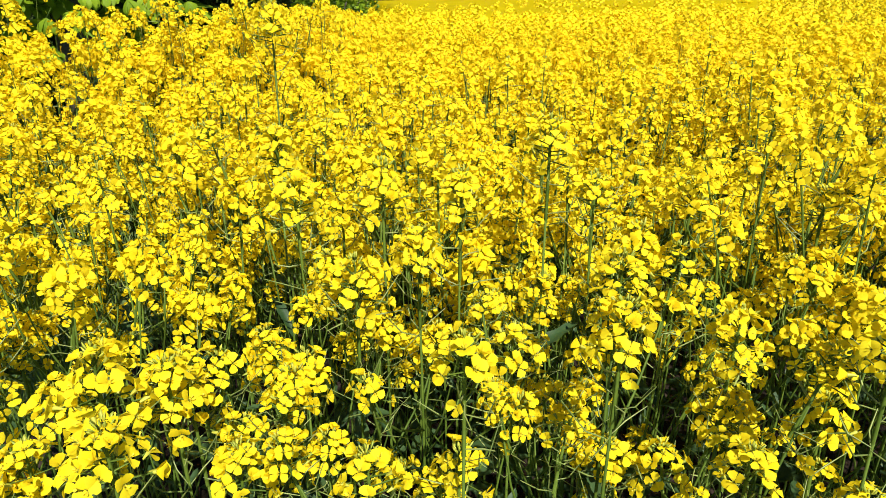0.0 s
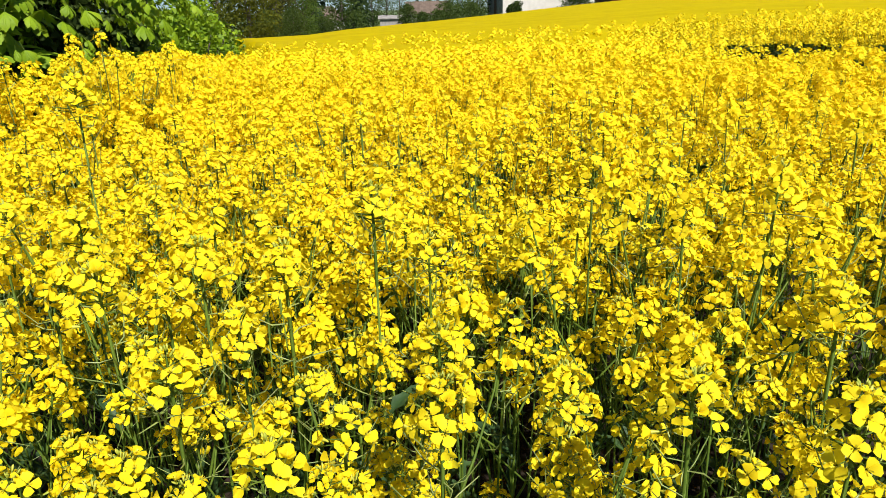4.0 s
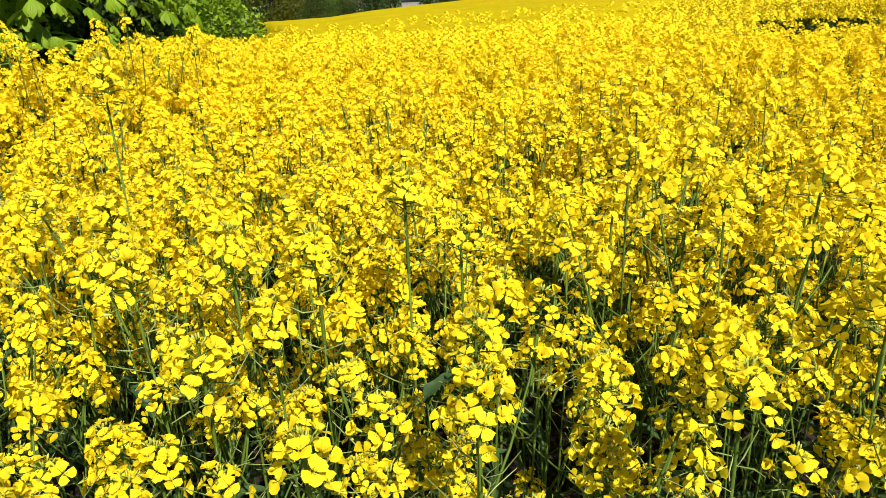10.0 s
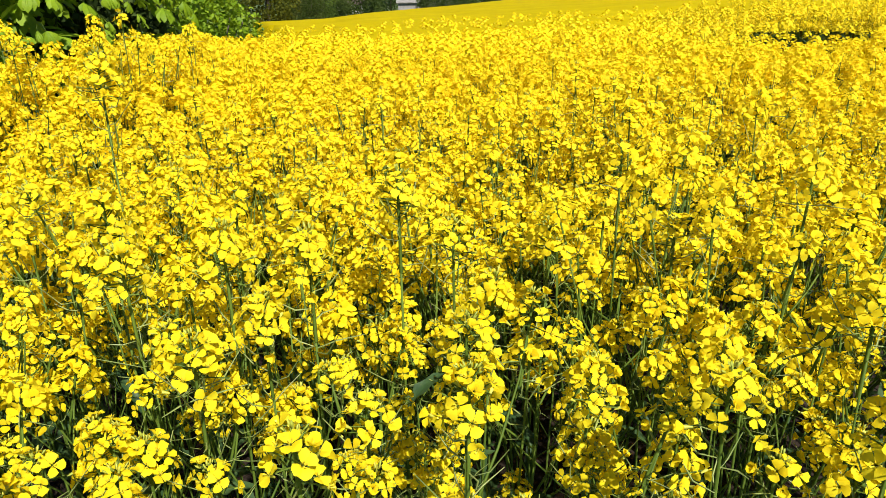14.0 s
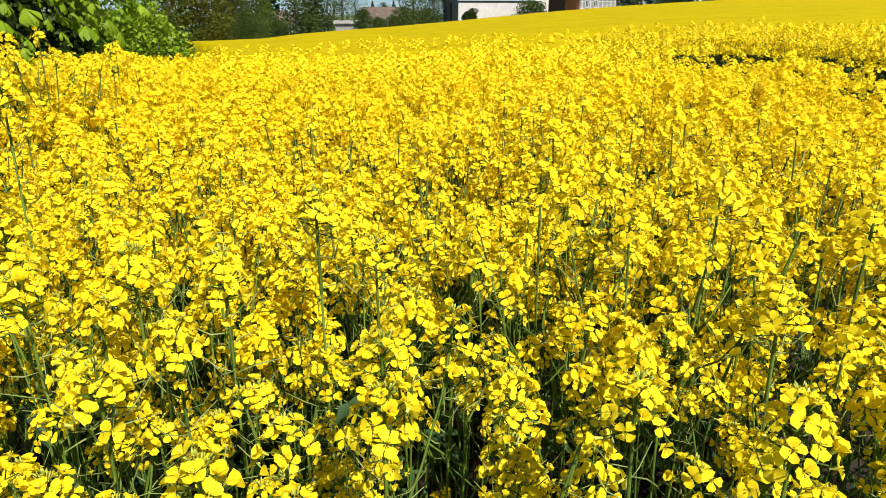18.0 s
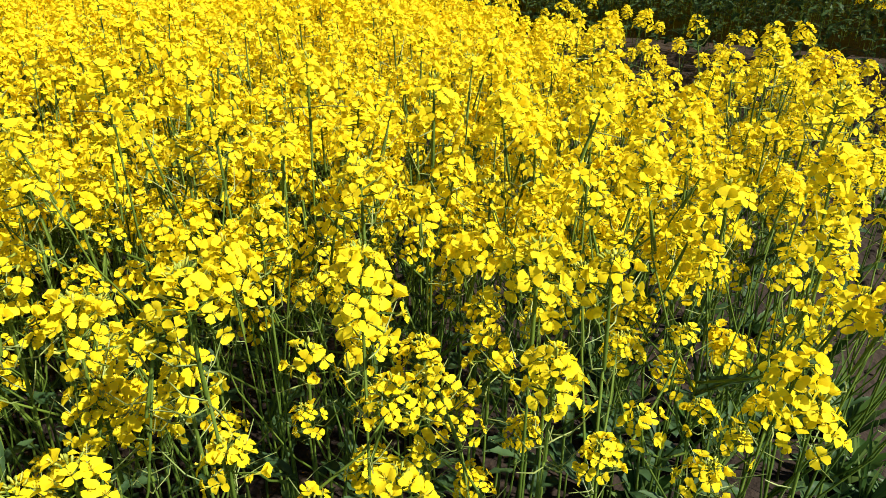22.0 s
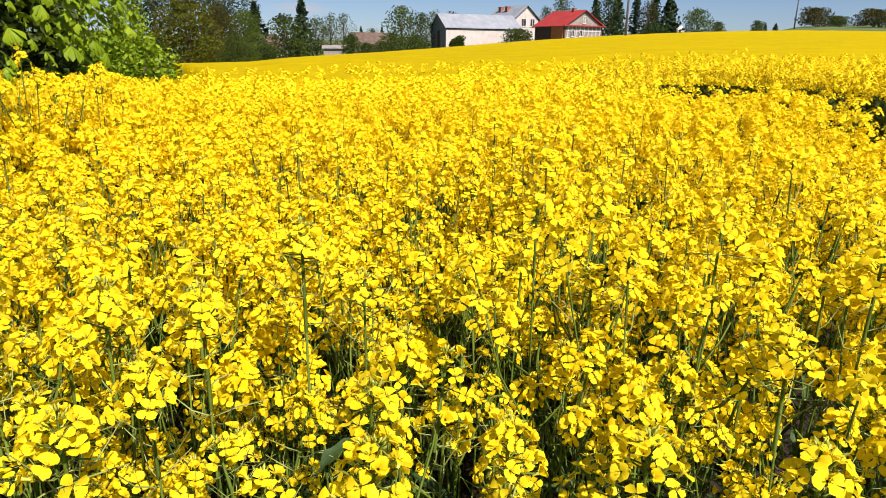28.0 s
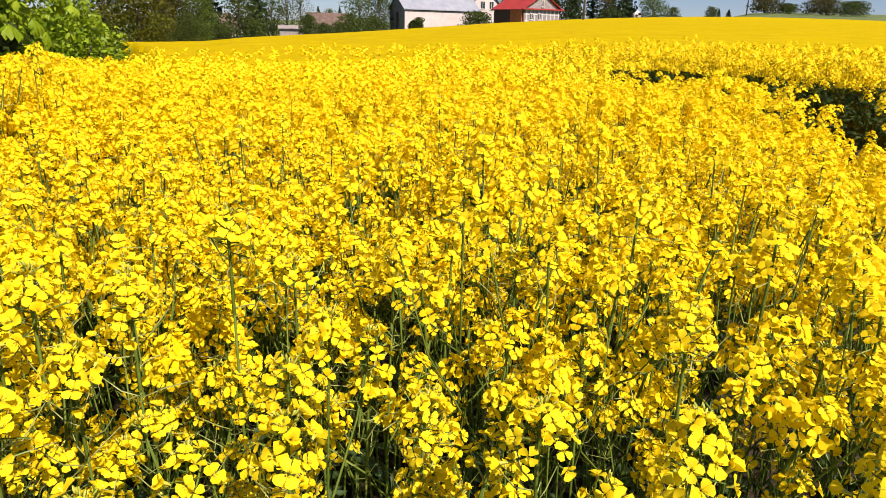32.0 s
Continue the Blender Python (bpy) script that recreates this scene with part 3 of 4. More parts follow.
LOOSE_A = [loose_plant(300 + k, 1) for k in range(8)]
LOOSE_B = [loose_plant(320 + k, 0) for k in range(5)]
LOOSE_C = [loose_plant(340 + k, 0, -0.12) for k in range(5)]   # all heads high up


def crop_part(name, rows, protos, label, seed):
    r = random.Random(seed)
    places = []
    for x, y, tall in rows:
        m = pose(x, y, land(x, y), r.uniform(-4, 4), r.uniform(-4, 4), r.uniform(0, 360)) @ Matrix.Diagonal((1.05, 1.05, tall / 1.26, 1))
        places.append((r.randrange(len(protos)), m))
    return tagged(new(name, scatter_mesh(name, protos, places, LOOSE_MATS)), label, "crop", kind="stuff")


crop_part("rapeseed_crop", [row for row in sow(2.1, 4.3, 48, -60, 72, 3)], LOOSE_A, "dense standing rapeseed crop in full yellow bloom", 7)
ring = [row for row in sow(4.3, 9.6, 33, -52, 72, 13) if math.hypot(row[0], row[1]) < 6.6 or bearing(row[0], row[1]) > 14]
crop_part("rapeseed_crop", [row for row in ring if bearing(row[0], row[1]) < 15 or row[1] < 4.8 and row[0] < 2.6], LOOSE_B, "dense standing rapeseed crop in full yellow bloom", 17)
crop_part("rapeseed_crop", [row for row in ring if bearing(row[0], row[1]) >= 15 and not (row[1] < 4.8 and row[0] < 2.6)], LOOSE_C, "rapeseed crop with bare stalks along the wheel strip", 18)


def tuft(seed):
    """Two or three far flower heads on a stub of stem."""
    r, b = random.Random(seed), Build()
    for k in range(3):
        x, y, z = r.uniform(-0.11, 0.11), r.uniform(-0.11, 0.11), 1.26 - 0.05 - r.uniform(0, 0.16)
        b.add([(x - 0.002, y, 0.75), (x + 0.002, y, 0.75), (x, y, z)], [(0, 1, 2)], 3)
        for q in range(7):
            a = q * 2.4 + r.uniform(-0.3, 0.3)
            c = Vector((x + math.cos(a) * 0.026, y + math.sin(a) * 0.026, z + 0.007 * q))
            way = Vector((math.cos(a) + r.uniform(-0.5, 0.5), math.sin(a) + r.uniform(-0.5, 0.5), 0.8)).normalized()
            b.join(PATCH, seat_matrix(c, way, r.uniform(0, 360), r.uniform(0.8, 1.3)), 0)
    return b


PATCH = Build()
PATCH.add([(-0.014, -0.012, 0), (0.014, -0.014, 0.003), (0.015, 0.013, 0), (-0.013, 0.014, 0.003)], [(0, 1, 2, 3)])
TUFTS = [tuft(k) for k in range(6)]
crop_part("rapeseed_crop", [row for row in sow(6.6, 11.5, 17, -44, 68, 4) if math.hypot(row[0], row[1]) > 9.6 or bearing(row[0], row[1]) <= 14], TUFTS, "dense standing rapeseed crop in full yellow bloom", 8)

# the closed canopy of the far crop
sheet = Build()
rows_r = [4.6 * 1.035 ** i for i in range(0, 98)]
az_steps = [-46 + 0.8 * i for i in range(0, 151)]
index = {}
for i, r in enumerate(rows_r):
    for j, a in enumerate(az_steps):
        rr = min(r, reach(a) - 0.3)
        x, y = rr * math.sin(radians(a)), rr * math.cos(radians(a))
        lift = CROP - 0.06 + 0.04 * noise.noise((x * 0.7, y * 0.7, 5)) + 0.03 * noise.noise((x * 2.1, y * 2.1, 6))
        lift -= float(np.interp(a, [-6, 2], [0.09, 0.24])) * max(0.0, 1 - (r - 4.6) / 4)
        if a > 12:
            lift -= 0.35 * max(0.0, 1 - (r - 10.2) / 2.5)
        margin = left_edge(y) + 0.25
        if x < margin:                                   # the canopy ends in a slope at the crop's edge
            x, lift = margin, lift - 0.45
        index[i, j] = len(sheet.v)
        sheet.v.append((x, y, land(x, y) + lift))
for i in range(len(rows_r) - 1):
    for j in range(len(az_steps) - 1):
        a = az_steps[j]
        if rows_r[i] > reach(a):
            continue
        x, y = rows_r[i] * math.sin(radians(a)), rows_r[i] * math.cos(radians(a))
        x1 = rows_r[i] * math.sin(radians(az_steps[j + 1]))
        if x1 < left_edge(y) + 0.2 or (a > 12 and rows_r[i] < 10.2):
            continue
        sheet.f.append((index[i, j], index[i, j + 1], index[i + 1, j + 1], index[i + 1, j]))
        sheet.m.append(0)
tagged(new("rapeseed_canopy", sheet.mesh("rapeseed_canopy", [FIELD])), "distant closed canopy of yellow rapeseed in bloom", "crop", kind="stuff")


# ---------------- clods and weeds in the wheel strip ----------------
def clod(seed):
    r, b = random.Random(seed), Build()
    top = [(math.cos(a) * r.uniform(0.5, 0.8), math.sin(a) * r.uniform(0.5, 0.8), r.uniform(0.35, 0.7)) for a in [k * 1.257 for k in range(5)]]
    low = [(math.cos(a) * r.uniform(0.9, 1.2), math.sin(a) * r.uniform(0.9, 1.2), -0.2) for a in [k * 1.257 for k in range(5)]]
    b.add(low + top + [(0, 0, r.uniform(0.6, 0.95))], [(i, (i + 1) % 5, 5 + (i + 1) % 5, 5 + i) for i in range(5)] + [(5 + i, 5 + (i + 1) % 5, 10) for i in range(5)])
    return b


def weed(seed):
    """A low tuft of leaves and blades."""
    r, b = random.Random(seed), Build()
    for k in range(9):
        a, tilt = math.degrees(k * 2.4), r.uniform(-70, -20)
        b.join(leaf(r.uniform(0.06, 0.13), r.uniform(0.018, 0.04), seed * 20 + k, False), pose(0, 0, 0.01, 0, tilt, a), 0)
    for k in range(10):
        a, h, o = r.uniform(0, 6.28), r.uniform(0.10, 0.24), r.uniform(0.03, 0.10)
        c, s = math.cos(a), math.sin(a)
        b.add([(-s * 0.003, c * 0.003, 0), (s * 0.003, -c * 0.003, 0), (c * o * 0.4 + s * 0.002, s * o * 0.4 - c * 0.002, h * 0.6), (c * o, s * o, h)], [(0, 1, 2), (0, 2, 3)], 1)
    return b


rs = random.Random(61)
CLODS, WEEDS = [clod(k) for k in range(6)], [weed(k) for k in range(6)]
clods, weeds = [], []
while len(clods) < 2600:
    x, y = rs.uniform(0.6, 6.5), rs.uniform(0.1, 8.0)
    if bare(x, y) > 0.3:
        size = 0.012 + 0.035 * rs.random() ** 3
        clods.append((rs.randrange(6), pose(x, y, land(x, y) + 0.004, rs.uniform(-20, 20), rs.uniform(-20, 20), rs.uniform(0, 360)) @ Matrix.Scale(size, 4)))
while len(weeds) < 420:
    x, y = rs.uniform(0.5, 6.4), rs.uniform(0.15, 7.5)
    if bare(x, y) > 0.2 and noise.noise((x * 0.9, y * 0.9, 9)) > (-0.15 if bare(x, y) < 0.9 else 0.12):
        weeds.append((rs.randrange(6), pose(x, y, land(x, y), 0, 0, rs.uniform(0, 360)) @ Matrix.Scale(rs.uniform(0.7, 1.6), 4)))
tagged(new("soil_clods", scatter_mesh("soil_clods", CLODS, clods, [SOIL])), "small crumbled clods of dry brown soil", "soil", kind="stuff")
tagged(new("weeds", scatter_mesh("weeds", WEEDS, weeds, [WEED_LEAF, BLADE])), "low green weeds and grass on bare soil", "weeds", kind="stuff")
# ---------------- trees ----------------
BARK = material("bark", (0.045, 0.035, 0.026), (0.12, 0.10, 0.08), 0.9, 9, 60, 0.01)
LEAF_CHESTNUT = material("chestnut_leaf", (0.125, 0.225, 0.007), (0.270, 0.390, 0.016), 0.55, 7, 90, 0.002, 0.34, 0.35, 0.25, spec=0.2)
LEAF_BUSH = material("hedge_leaf", (0.10, 0.195, 0.006), (0.25, 0.36, 0.015), 0.5, 1.2, 0, 0, 0.3, 0.55, spec=0.25)
TREE_LEAF = {
    "olive": material("olive_foliage", (0.045, 0.055, 0.005), (0.110, 0.120, 0.010), 0.7, 0.8, 0, 0, 0.2, 0.3, spec=0.12),
    "dark": material("dark_foliage", (0.016, 0.032, 0.010), (0.045, 0.075, 0.020), 0.7, 0.8, 0, 0, 0.2, 0.3, spec=0.12),
    "rust": material("rusty_foliage", (0.034, 0.036, 0.008), (0.078, 0.074, 0.016), 0.7, 0.8, 0, 0, 0.2, 0.3, spec=0.12),
    "green": material("green_foliage", (0.040, 0.075, 0.012), (0.10, 0.155, 0.026), 0.7, 0.8, 0, 0, 0.25, 0.3, spec=0.12),
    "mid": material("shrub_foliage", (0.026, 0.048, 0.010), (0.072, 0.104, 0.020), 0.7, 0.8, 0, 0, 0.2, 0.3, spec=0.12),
    "birch": material("birch_foliage", (0.050, 0.075, 0.028), (0.11, 0.145, 0.055), 0.7, 0.8, 0, 0, 0.25, 0.3, spec=0.12),
    "spruce": material("spruce_needles", (0.012, 0.028, 0.014), (0.035, 0.060, 0.026), 0.75, 1.0, 0, 0, 0.1, 0.3, spec=0.12),
}
TREE_LABEL = {
    "olive": "broad olive-green tree at the far edge of the field",
    "dark": "tall dark-leaved tree at the far edge of the field",
    "rust": "round tree with brownish-green young leaves",
    "green": "leafy bright green tree beside the farm",
    "mid": "dark green bushy tree on the far field edge",
    "birch": "slender airy birch with thin pale green crown",
    "spruce": "dark narrow spruce tree on the far field edge",
}


def leaf_card(b, at, size, r, up=0.3, mat=0):
    """One small folded leaf clump, turned at random."""
    n = Vector((r.gauss(0, 1), r.gauss(0, 1), r.gauss(0, 1) + up)).normalized()
    q = n.to_track_quat("Z", "Y").to_matrix().to_4x4() @ pose(0, 0, 0, 0, 0, r.uniform(0, 360))
    s = size * r.uniform(0.6, 1.3)
    pts = [(-0.5, 0, 0), (0, -0.36, 0.12), (0.55, 0.02, 0), (0.02, 0.38, 0.12)]
    b.add([Vector(at) + (q @ Vector(p)) * s for p in pts], [(0, 1, 2, 3)], mat)


def broadleaf(az, dist, top, width, kind, seed):
    r = random.Random(seed)
    x, y = dist * math.sin(radians(az)), dist * math.cos(radians(az))
    z = land(x, y)
    h = top - z
    root = tagged(new("tree"), TREE_LABEL[kind], "tree", "trees round the field")
    root.location = (x, y, z)
    wood = Build()
    wood.tube([(0, 0, 0), (r.uniform(-0.1, 0.1), 0, h * 0.35), (r.uniform(-0.2, 0.2), r.uniform(-0.2, 0.2), h * 0.8)], [0.035 * h * 0.6, 0.028 * h * 0.6, 0.01 * h], 7)
    lobes = []
    wide = width / 2 * 1.12
    lobe_count = 15 if kind != "birch" else 11
    for k in range(lobe_count):
        u = (k + r.random()) / lobe_count
        zc = h * (0.10 + 0.80 * u)
        ring = wide * 0.72 * math.sin(math.pi * min(1, 0.22 + 0.70 * (zc / h))) ** 0.7
        a = k * 2.4 + r.uniform(-0.4, 0.4)
        c = Vector((math.cos(a) * ring * r.uniform(0.5, 1), math.sin(a) * ring * r.uniform(0.5, 1), zc))
        lobes.append((c, wide * r.uniform(0.40, 0.62), h * r.uniform(0.11, 0.18)))
        if k % 2 == 0:
            wood.tube([(0, 0, zc * 0.6), (c.x * 0.5, c.y * 0.5, zc * 0.85), tuple(c)], [0.012 * h, 0.008 * h, 0.003 * h], 4)
    lobes.append((Vector((0, 0, h * 0.90)), wide * 0.34, h * 0.09))
    part("trunk", wood, [BARK], root)
    crown = Build()
    size = max(0.18, width * 0.052) if dist > 70 else width * 0.038
    for c, rw, rh in lobes:
        for _ in range(480 if dist < 70 else 170 if kind != "birch" else 130):
            d = Vector((r.gauss(0, 1), r.gauss(0, 1), r.gauss(0, 1))).normalized() * (1.08 - 0.75 * r.random() ** 2)
            leaf_card(crown, c + Vector((d.x * rw, d.y * rw, d.z * rh)), size, r)
    part("crown", crown, [TREE_LEAF[kind]], root)
    return root


def spruce(az, dist, top, width, seed):
    r = random.Random(seed)
    x, y = dist * math.sin(radians(az)), dist * math.cos(radians(az))
    z = land(x, y)
    h = top - z
    root = tagged(new("spruce_tree"), TREE_LABEL["spruce"], "tree", "spruces round the field")
    root.location = (x, y, z)
    wood = Build()
    wood.tube([(0, 0, 0), (0, 0, h)], [0.02 * h, 0.004 * h], 6)
    part("trunk", wood, [BARK], root)
    crown = Build()
    tiers = 20
    for k in range(tiers):
        u = k / (tiers - 1)
        zc, long = h * (0.08 + 0.90 * u), width * 0.82 * (1.02 - u) ** 0.85 + 0.06
        for s in range(9):
            a = s * 0.698 + k * 1.1 + r.uniform(-0.25, 0.25)
            reach_out = long * r.uniform(0.6, 1.12)
            for q in range(4):
                f = (q + r.random()) / 4
                p = (math.cos(a) * reach_out * f, math.sin(a) * reach_out * f, zc - 0.25 * reach_out * f + r.uniform(-0.05, 0.05) * h * 0.3)
                leaf_card(crown, p, max(0.2, width * 0.2), r, 0.8)
    part("crown", crown, [TREE_LEAF["spruce"]], root)
    return root


TREES_WEST = [
    ("olive", -18.4, 48, 4.1, 4.2), ("dark", -20.6, 62, 7.6, 4.6), ("dark", -15.9, 68, 8.4, 5.4), ("rust", -16.1, 58, 3.9, 3.2),
    ("green", -14.1, 60, 3.8, 3.0), ("mid", -15.0, 56, 1.9, 2.4), ("mid", -17.0, 54, 1.7, 2.2), ("mid", -12.6, 66, 1.1, 2.6), ("spruce", -13.3, 80, 5.3, 3.0), ("mid", -11.1, 80, 4.2, 4.6),
    ("spruce", -9.7, 105, 7.2, 3.6), ("mid", -8.6, 100, 4.4, 3.6), ("mid", -10.2, 84, 1.6, 3.0), ("birch", -7.4, 104, 5.1, 3.0),
]
TREES_MIDDLE = [
    ("birch", -6.4, 108, 5.4, 3.6), ("mid", -5.8, 92, 2.2, 2.4), ("spruce", -5.0, 170, 4.6, 1.8), ("mid", -4.1, 170, 4.3, 3.2), ("mid", -4.6, 96, 1.2, 2.2), ("mid", -3.2, 100, 1.4, 3.2),
    ("spruce", -3.3, 170, 4.5, 2.0), ("green", -1.7, 112, 6.9, 5.2), ("mid", -0.1, 113, 6.0, 4.5), ("mid", -2.4, 104, 2.6, 3.8), ("mid", -0.6, 106, 2.4, 3.5), ("birch", 0.9, 128, 6.9, 3.0),
    ("mid", 2.4, 152, 7.8, 4.0), ("mid", 2.6, 104, 1.9, 1.4), ("mid", 3.1, 104, 2.4, 1.5), ("mid", 7.9, 108, 3.5, 4.8), ("mid", 10.0, 150, 9.0, 2.8), ("mid", 11.3, 150, 10.4, 5.5),
]
TREES_EAST = [
    ("spruce", 13.9, 135, 10.4, 3.1), ("dark", 15.0, 128, 9.3, 5.2), ("spruce", 15.6, 130, 10.6, 3.3), ("spruce", 17.0, 132, 10.6, 2.8), ("rust", 18.0, 130, 8.9, 4.0),
    ("spruce", 18.4, 136, 11.3, 3.1), ("spruce", 19.5, 130, 10.1, 4.0), ("dark", 18.6, 126, 5.0, 5.4), ("green", 21.6, 140, 8.0, 5.4), ("mid", 23.1, 142, 5.8, 3.1),
    ("mid", 25.9, 165, 6.7, 2.6), ("spruce", 26.4, 170, 6.4, 1.0), ("spruce", 27.1, 170, 6.3, 1.1), ("rust", 29.6, 170, 9.5, 6.5), ("mid", 31.0, 172, 7.9, 4.5),
    ("rust", 33.2, 170, 9.1, 6.7), ("mid", 35.2, 165, 8.2, 5.6),
]
for n, (kind, az, dist, top, width) in enumerate(TREES_WEST + TREES_MIDDLE + TREES_EAST):
    if kind == "spruce":
        spruce(az, dist, top, width, 500 + n)
    else:
        broadleaf(az, dist, top, width, kind, 500 + n)


# ---------------- the horse chestnut at the field's edge ----------------
def leaflet(length, width):
    """One drooping leaflet along +x, broadest near its tip."""
    b = Build()
    for u, w, z in ((0.0, 0.10, 0.0), (0.30, 0.42, 0.02), (0.62, 0.92, -0.03), (0.80, 0.98, -0.10), (1.0, 0.04, -0.26)):
        for side in (-1, 0, 1):
            b.v.append((u * length, side * w * width / 2, z * length + abs(side) * w * width * 0.10))
    for i in range(4):
        for s in (0, 1):
            k = i * 3 + s
            b.f.append((k, k + 3, k + 4, k + 1))
            b.m.append(0)
    return b


def chestnut_leaf(seed):
    """Seven leaflets fanned from the end of a stalk, hanging down."""
    r, b = random.Random(seed), Build()
    for k, (turn, size) in enumerate(((0, 1.0), (27, 0.97), (-27, 0.96), (55, 0.86), (-55, 0.85), (92, 0.62), (-92, 0.60))):
        b.join(leaflet(0.150 * size * r.uniform(0.9, 1.08), 0.072 * size), pose(0, 0, 0, 0, 0, turn + r.uniform(-5, 5)) @ pose(0, 0, 0, r.uniform(-10, 10), r.uniform(28, 48), 0))
    b.tube([(-0.11, 0, 0.03), (-0.05, 0, 0.015), (0, 0, 0)], [0.0022, 0.002, 0.0024], 4, 1)
    return b


CH_LEAVES = [chestnut_leaf(k) for k in range(5)]


def plain_leaf(seed):
    """The same leaf for the inside of the crown."""
    r, b = random.Random(seed), Build()
    for turn, size in ((0, 1.0), (36, 0.95), (-36, 0.95), (76, 0.75), (-76, 0.75)):
        b.join(petal_rows(0.14 * size, 0.056 * size, 0, 1), pose(0, 0, 0, 0, 0, turn) @ pose(0, 0, 0, 0, r.uniform(16, 44), 0))
    return b


CH_PLAIN = [plain_leaf(70), plain_leaf(71)]
CH_MESHES = [b.mesh("leaf", [LEAF_CHESTNUT, STEM]) for b in CH_LEAVES]
tree = tagged(new("chestnut_tree"), "horse chestnut with large drooping green leaves beside the field", "tree")
tree.location = (-4.3, 4.7, land(-4.3, 4.7))
rc = random.Random(21)
wood = Build()
wood.tube([(0, 0, 0), (0.05, 0.02, 1.2), (-0.05, 0.05, 2.6), (0.0, 0.1, 5.2)], [0.17, 0.14, 0.11, 0.03], 10)
for k in range(16):
    a, z0 = k * 2.4, 1.75 + 0.20 * k
    ln = rc.uniform(1.4, 2.1) * (1 - 0.05 * k)
    e = Vector((math.cos(a) * ln, math.sin(a) * ln, z0 + rc.uniform(0.0, 0.7)))
    wood.tube([(0, 0, z0), (e.x * 0.5, e.y * 0.5, z0 + 0.28), tuple(e)], [0.030, 0.016, 0.005], 5)
part("trunk", wood, [BARK], tree)
inner, shown, rest = Build(), 0, []
CROWN_C, CROWN_R = Vector((0.0, 0.0, 2.5)), Vector((2.25, 2.25, 3.2))
for k in range(3900):
    d = Vector((rc.gauss(0, 1), rc.gauss(0, 1), rc.gauss(0, 1))).normalized()
    depth = rc.uniform(0.80, 1.04) * (1 + 0.10 * noise.noise(d * 2.5))
    p = CROWN_C + Vector((d.x * CROWN_R.x, d.y * CROWN_R.y, d.z * CROWN_R.z)) * depth
    if p.z < 1.05 or (p.z < 2.35 and noise.noise(p * 1.3) < -0.16):
        continue
    out = math.degrees(math.atan2(d.y, d.x)) + rc.uniform(-45, 45)
    m = Matrix.Translation(p) @ pose(0, 0, 0, rc.uniform(-20, 20), rc.uniform(5, 40), out) @ Matrix.Scale(rc.uniform(0.50, 0.80), 4)
    facing = d.y < 0.35 and d.x > -0.55 and p.z < 3.3 and depth > 0.9
    if facing and shown < 290:
        shown += 1
        part("leaf", CH_MESHES[rc.randrange(5)], None, tree, "", m)
    else:
        rest.append((rc.randrange(5) if d.y < 0.5 and d.x > -0.6 and p.z < 3.6 else 5 + rc.randrange(2), m))
for k in range(1300):
    d = Vector((rc.gauss(0, 1), rc.gauss(0, 1), rc.gauss(0, 1))).normalized() * rc.uniform(0.10, 0.62)
    p = CROWN_C + Vector((d.x * CROWN_R.x, d.y * CROWN_R.y, d.z * CROWN_R.z))
    if p.z > 1.1:
        rest.append((5 + rc.randrange(2), Matrix.Translation(p) @ pose(0, 0, 0, rc.uniform(-40, 40), rc.uniform(-30, 40), rc.uniform(0, 360)) @ Matrix.Scale(1.25, 4)))
crown = new("crown", scatter_mesh("crown", CH_LEAVES + CH_PLAIN, rest, [LEAF_CHESTNUT, STEM]))
crown.parent = tree


# ---------------- leafy bushes behind it ----------------
def bush(x, y, wide, deep, high, count, size, label, seed, mat):
    r = random.Random(seed)
    root = tagged(new("bush"), label, "bush", "bushes along the field edge")
    root.location = (x, y, land(x, y))
    for k in range(7):
        a, wood = k * 2.4, Build()
        wood.tube([(0.08 * math.cos(a), 0.08 * math.sin(a), 0), (0.3 * wide * math.cos(a), 0.3 * deep * math.sin(a), high * 0.45), (0.6 * wide * math.cos(a), 0.6 * deep * math.sin(a), high * 0.75)], [0.03, 0.02, 0.006], 5)
        part("branch", wood, [BARK], root)
    b = Build()
    for k in range(count):
        d = Vector((r.gauss(0, 1), r.gauss(0, 1), abs(r.gauss(0, 1)) * 1.0)).normalized()
        lump = 1 + 0.16 * noise.noise((d.x * 2.3 + seed, d.y * 2.3, d.z * 2.3)) + 0.06 * noise.noise((d.x * 7, d.y * 7 + seed, d.z * 7))
        f = lump * (r.uniform(0.86, 1.03) if k % 4 else r.uniform(0.5, 0.86))
        p = (d.x * wide * f, d.y * deep * f, 0.25 + (high - 0.25) * max(0.0, d.z * f * (1 - 0.12 * math.hypot(d.x, d.y))))
        if r.random() < 0.3:
            p = (p[0], p[1], p[2] * r.random())
        leaf_card(b, p, size, r, 0.7)
    part("foliage", b, [mat], root)
    return root


bush(-3.9, 9.1, 0.92, 0.95, 1.95, 13000, 0.062, "dense rounded bush with glossy light green leaves", 31, LEAF_BUSH)
bush(-5.3, 10.2, 1.35, 1.4, 4.3, 15000, 0.075, "tall dense green bush behind the chestnut tree", 32, LEAF_BUSH)
# three added bushes close off the sky; their dark leaves stand in for shade
bush(-6.4, 8.2, 1.8, 1.4, 4.2, 10000, 0.13, "added dark bush standing in for shade behind the chestnut tree", 33, TREE_LEAF["mid"])
bush(-5.2, 7.2, 1.7, 1.2, 3.9, 12000, 0.13, "added dark bush standing in for shade behind the chestnut tree", 34, TREE_LEAF["mid"])
bush(-6.3, 3.6, 1.3, 1.8, 3.4, 7000, 0.11, "added dark bush standing in for shade behind the chestnut tree", 35, TREE_LEAF["mid"])
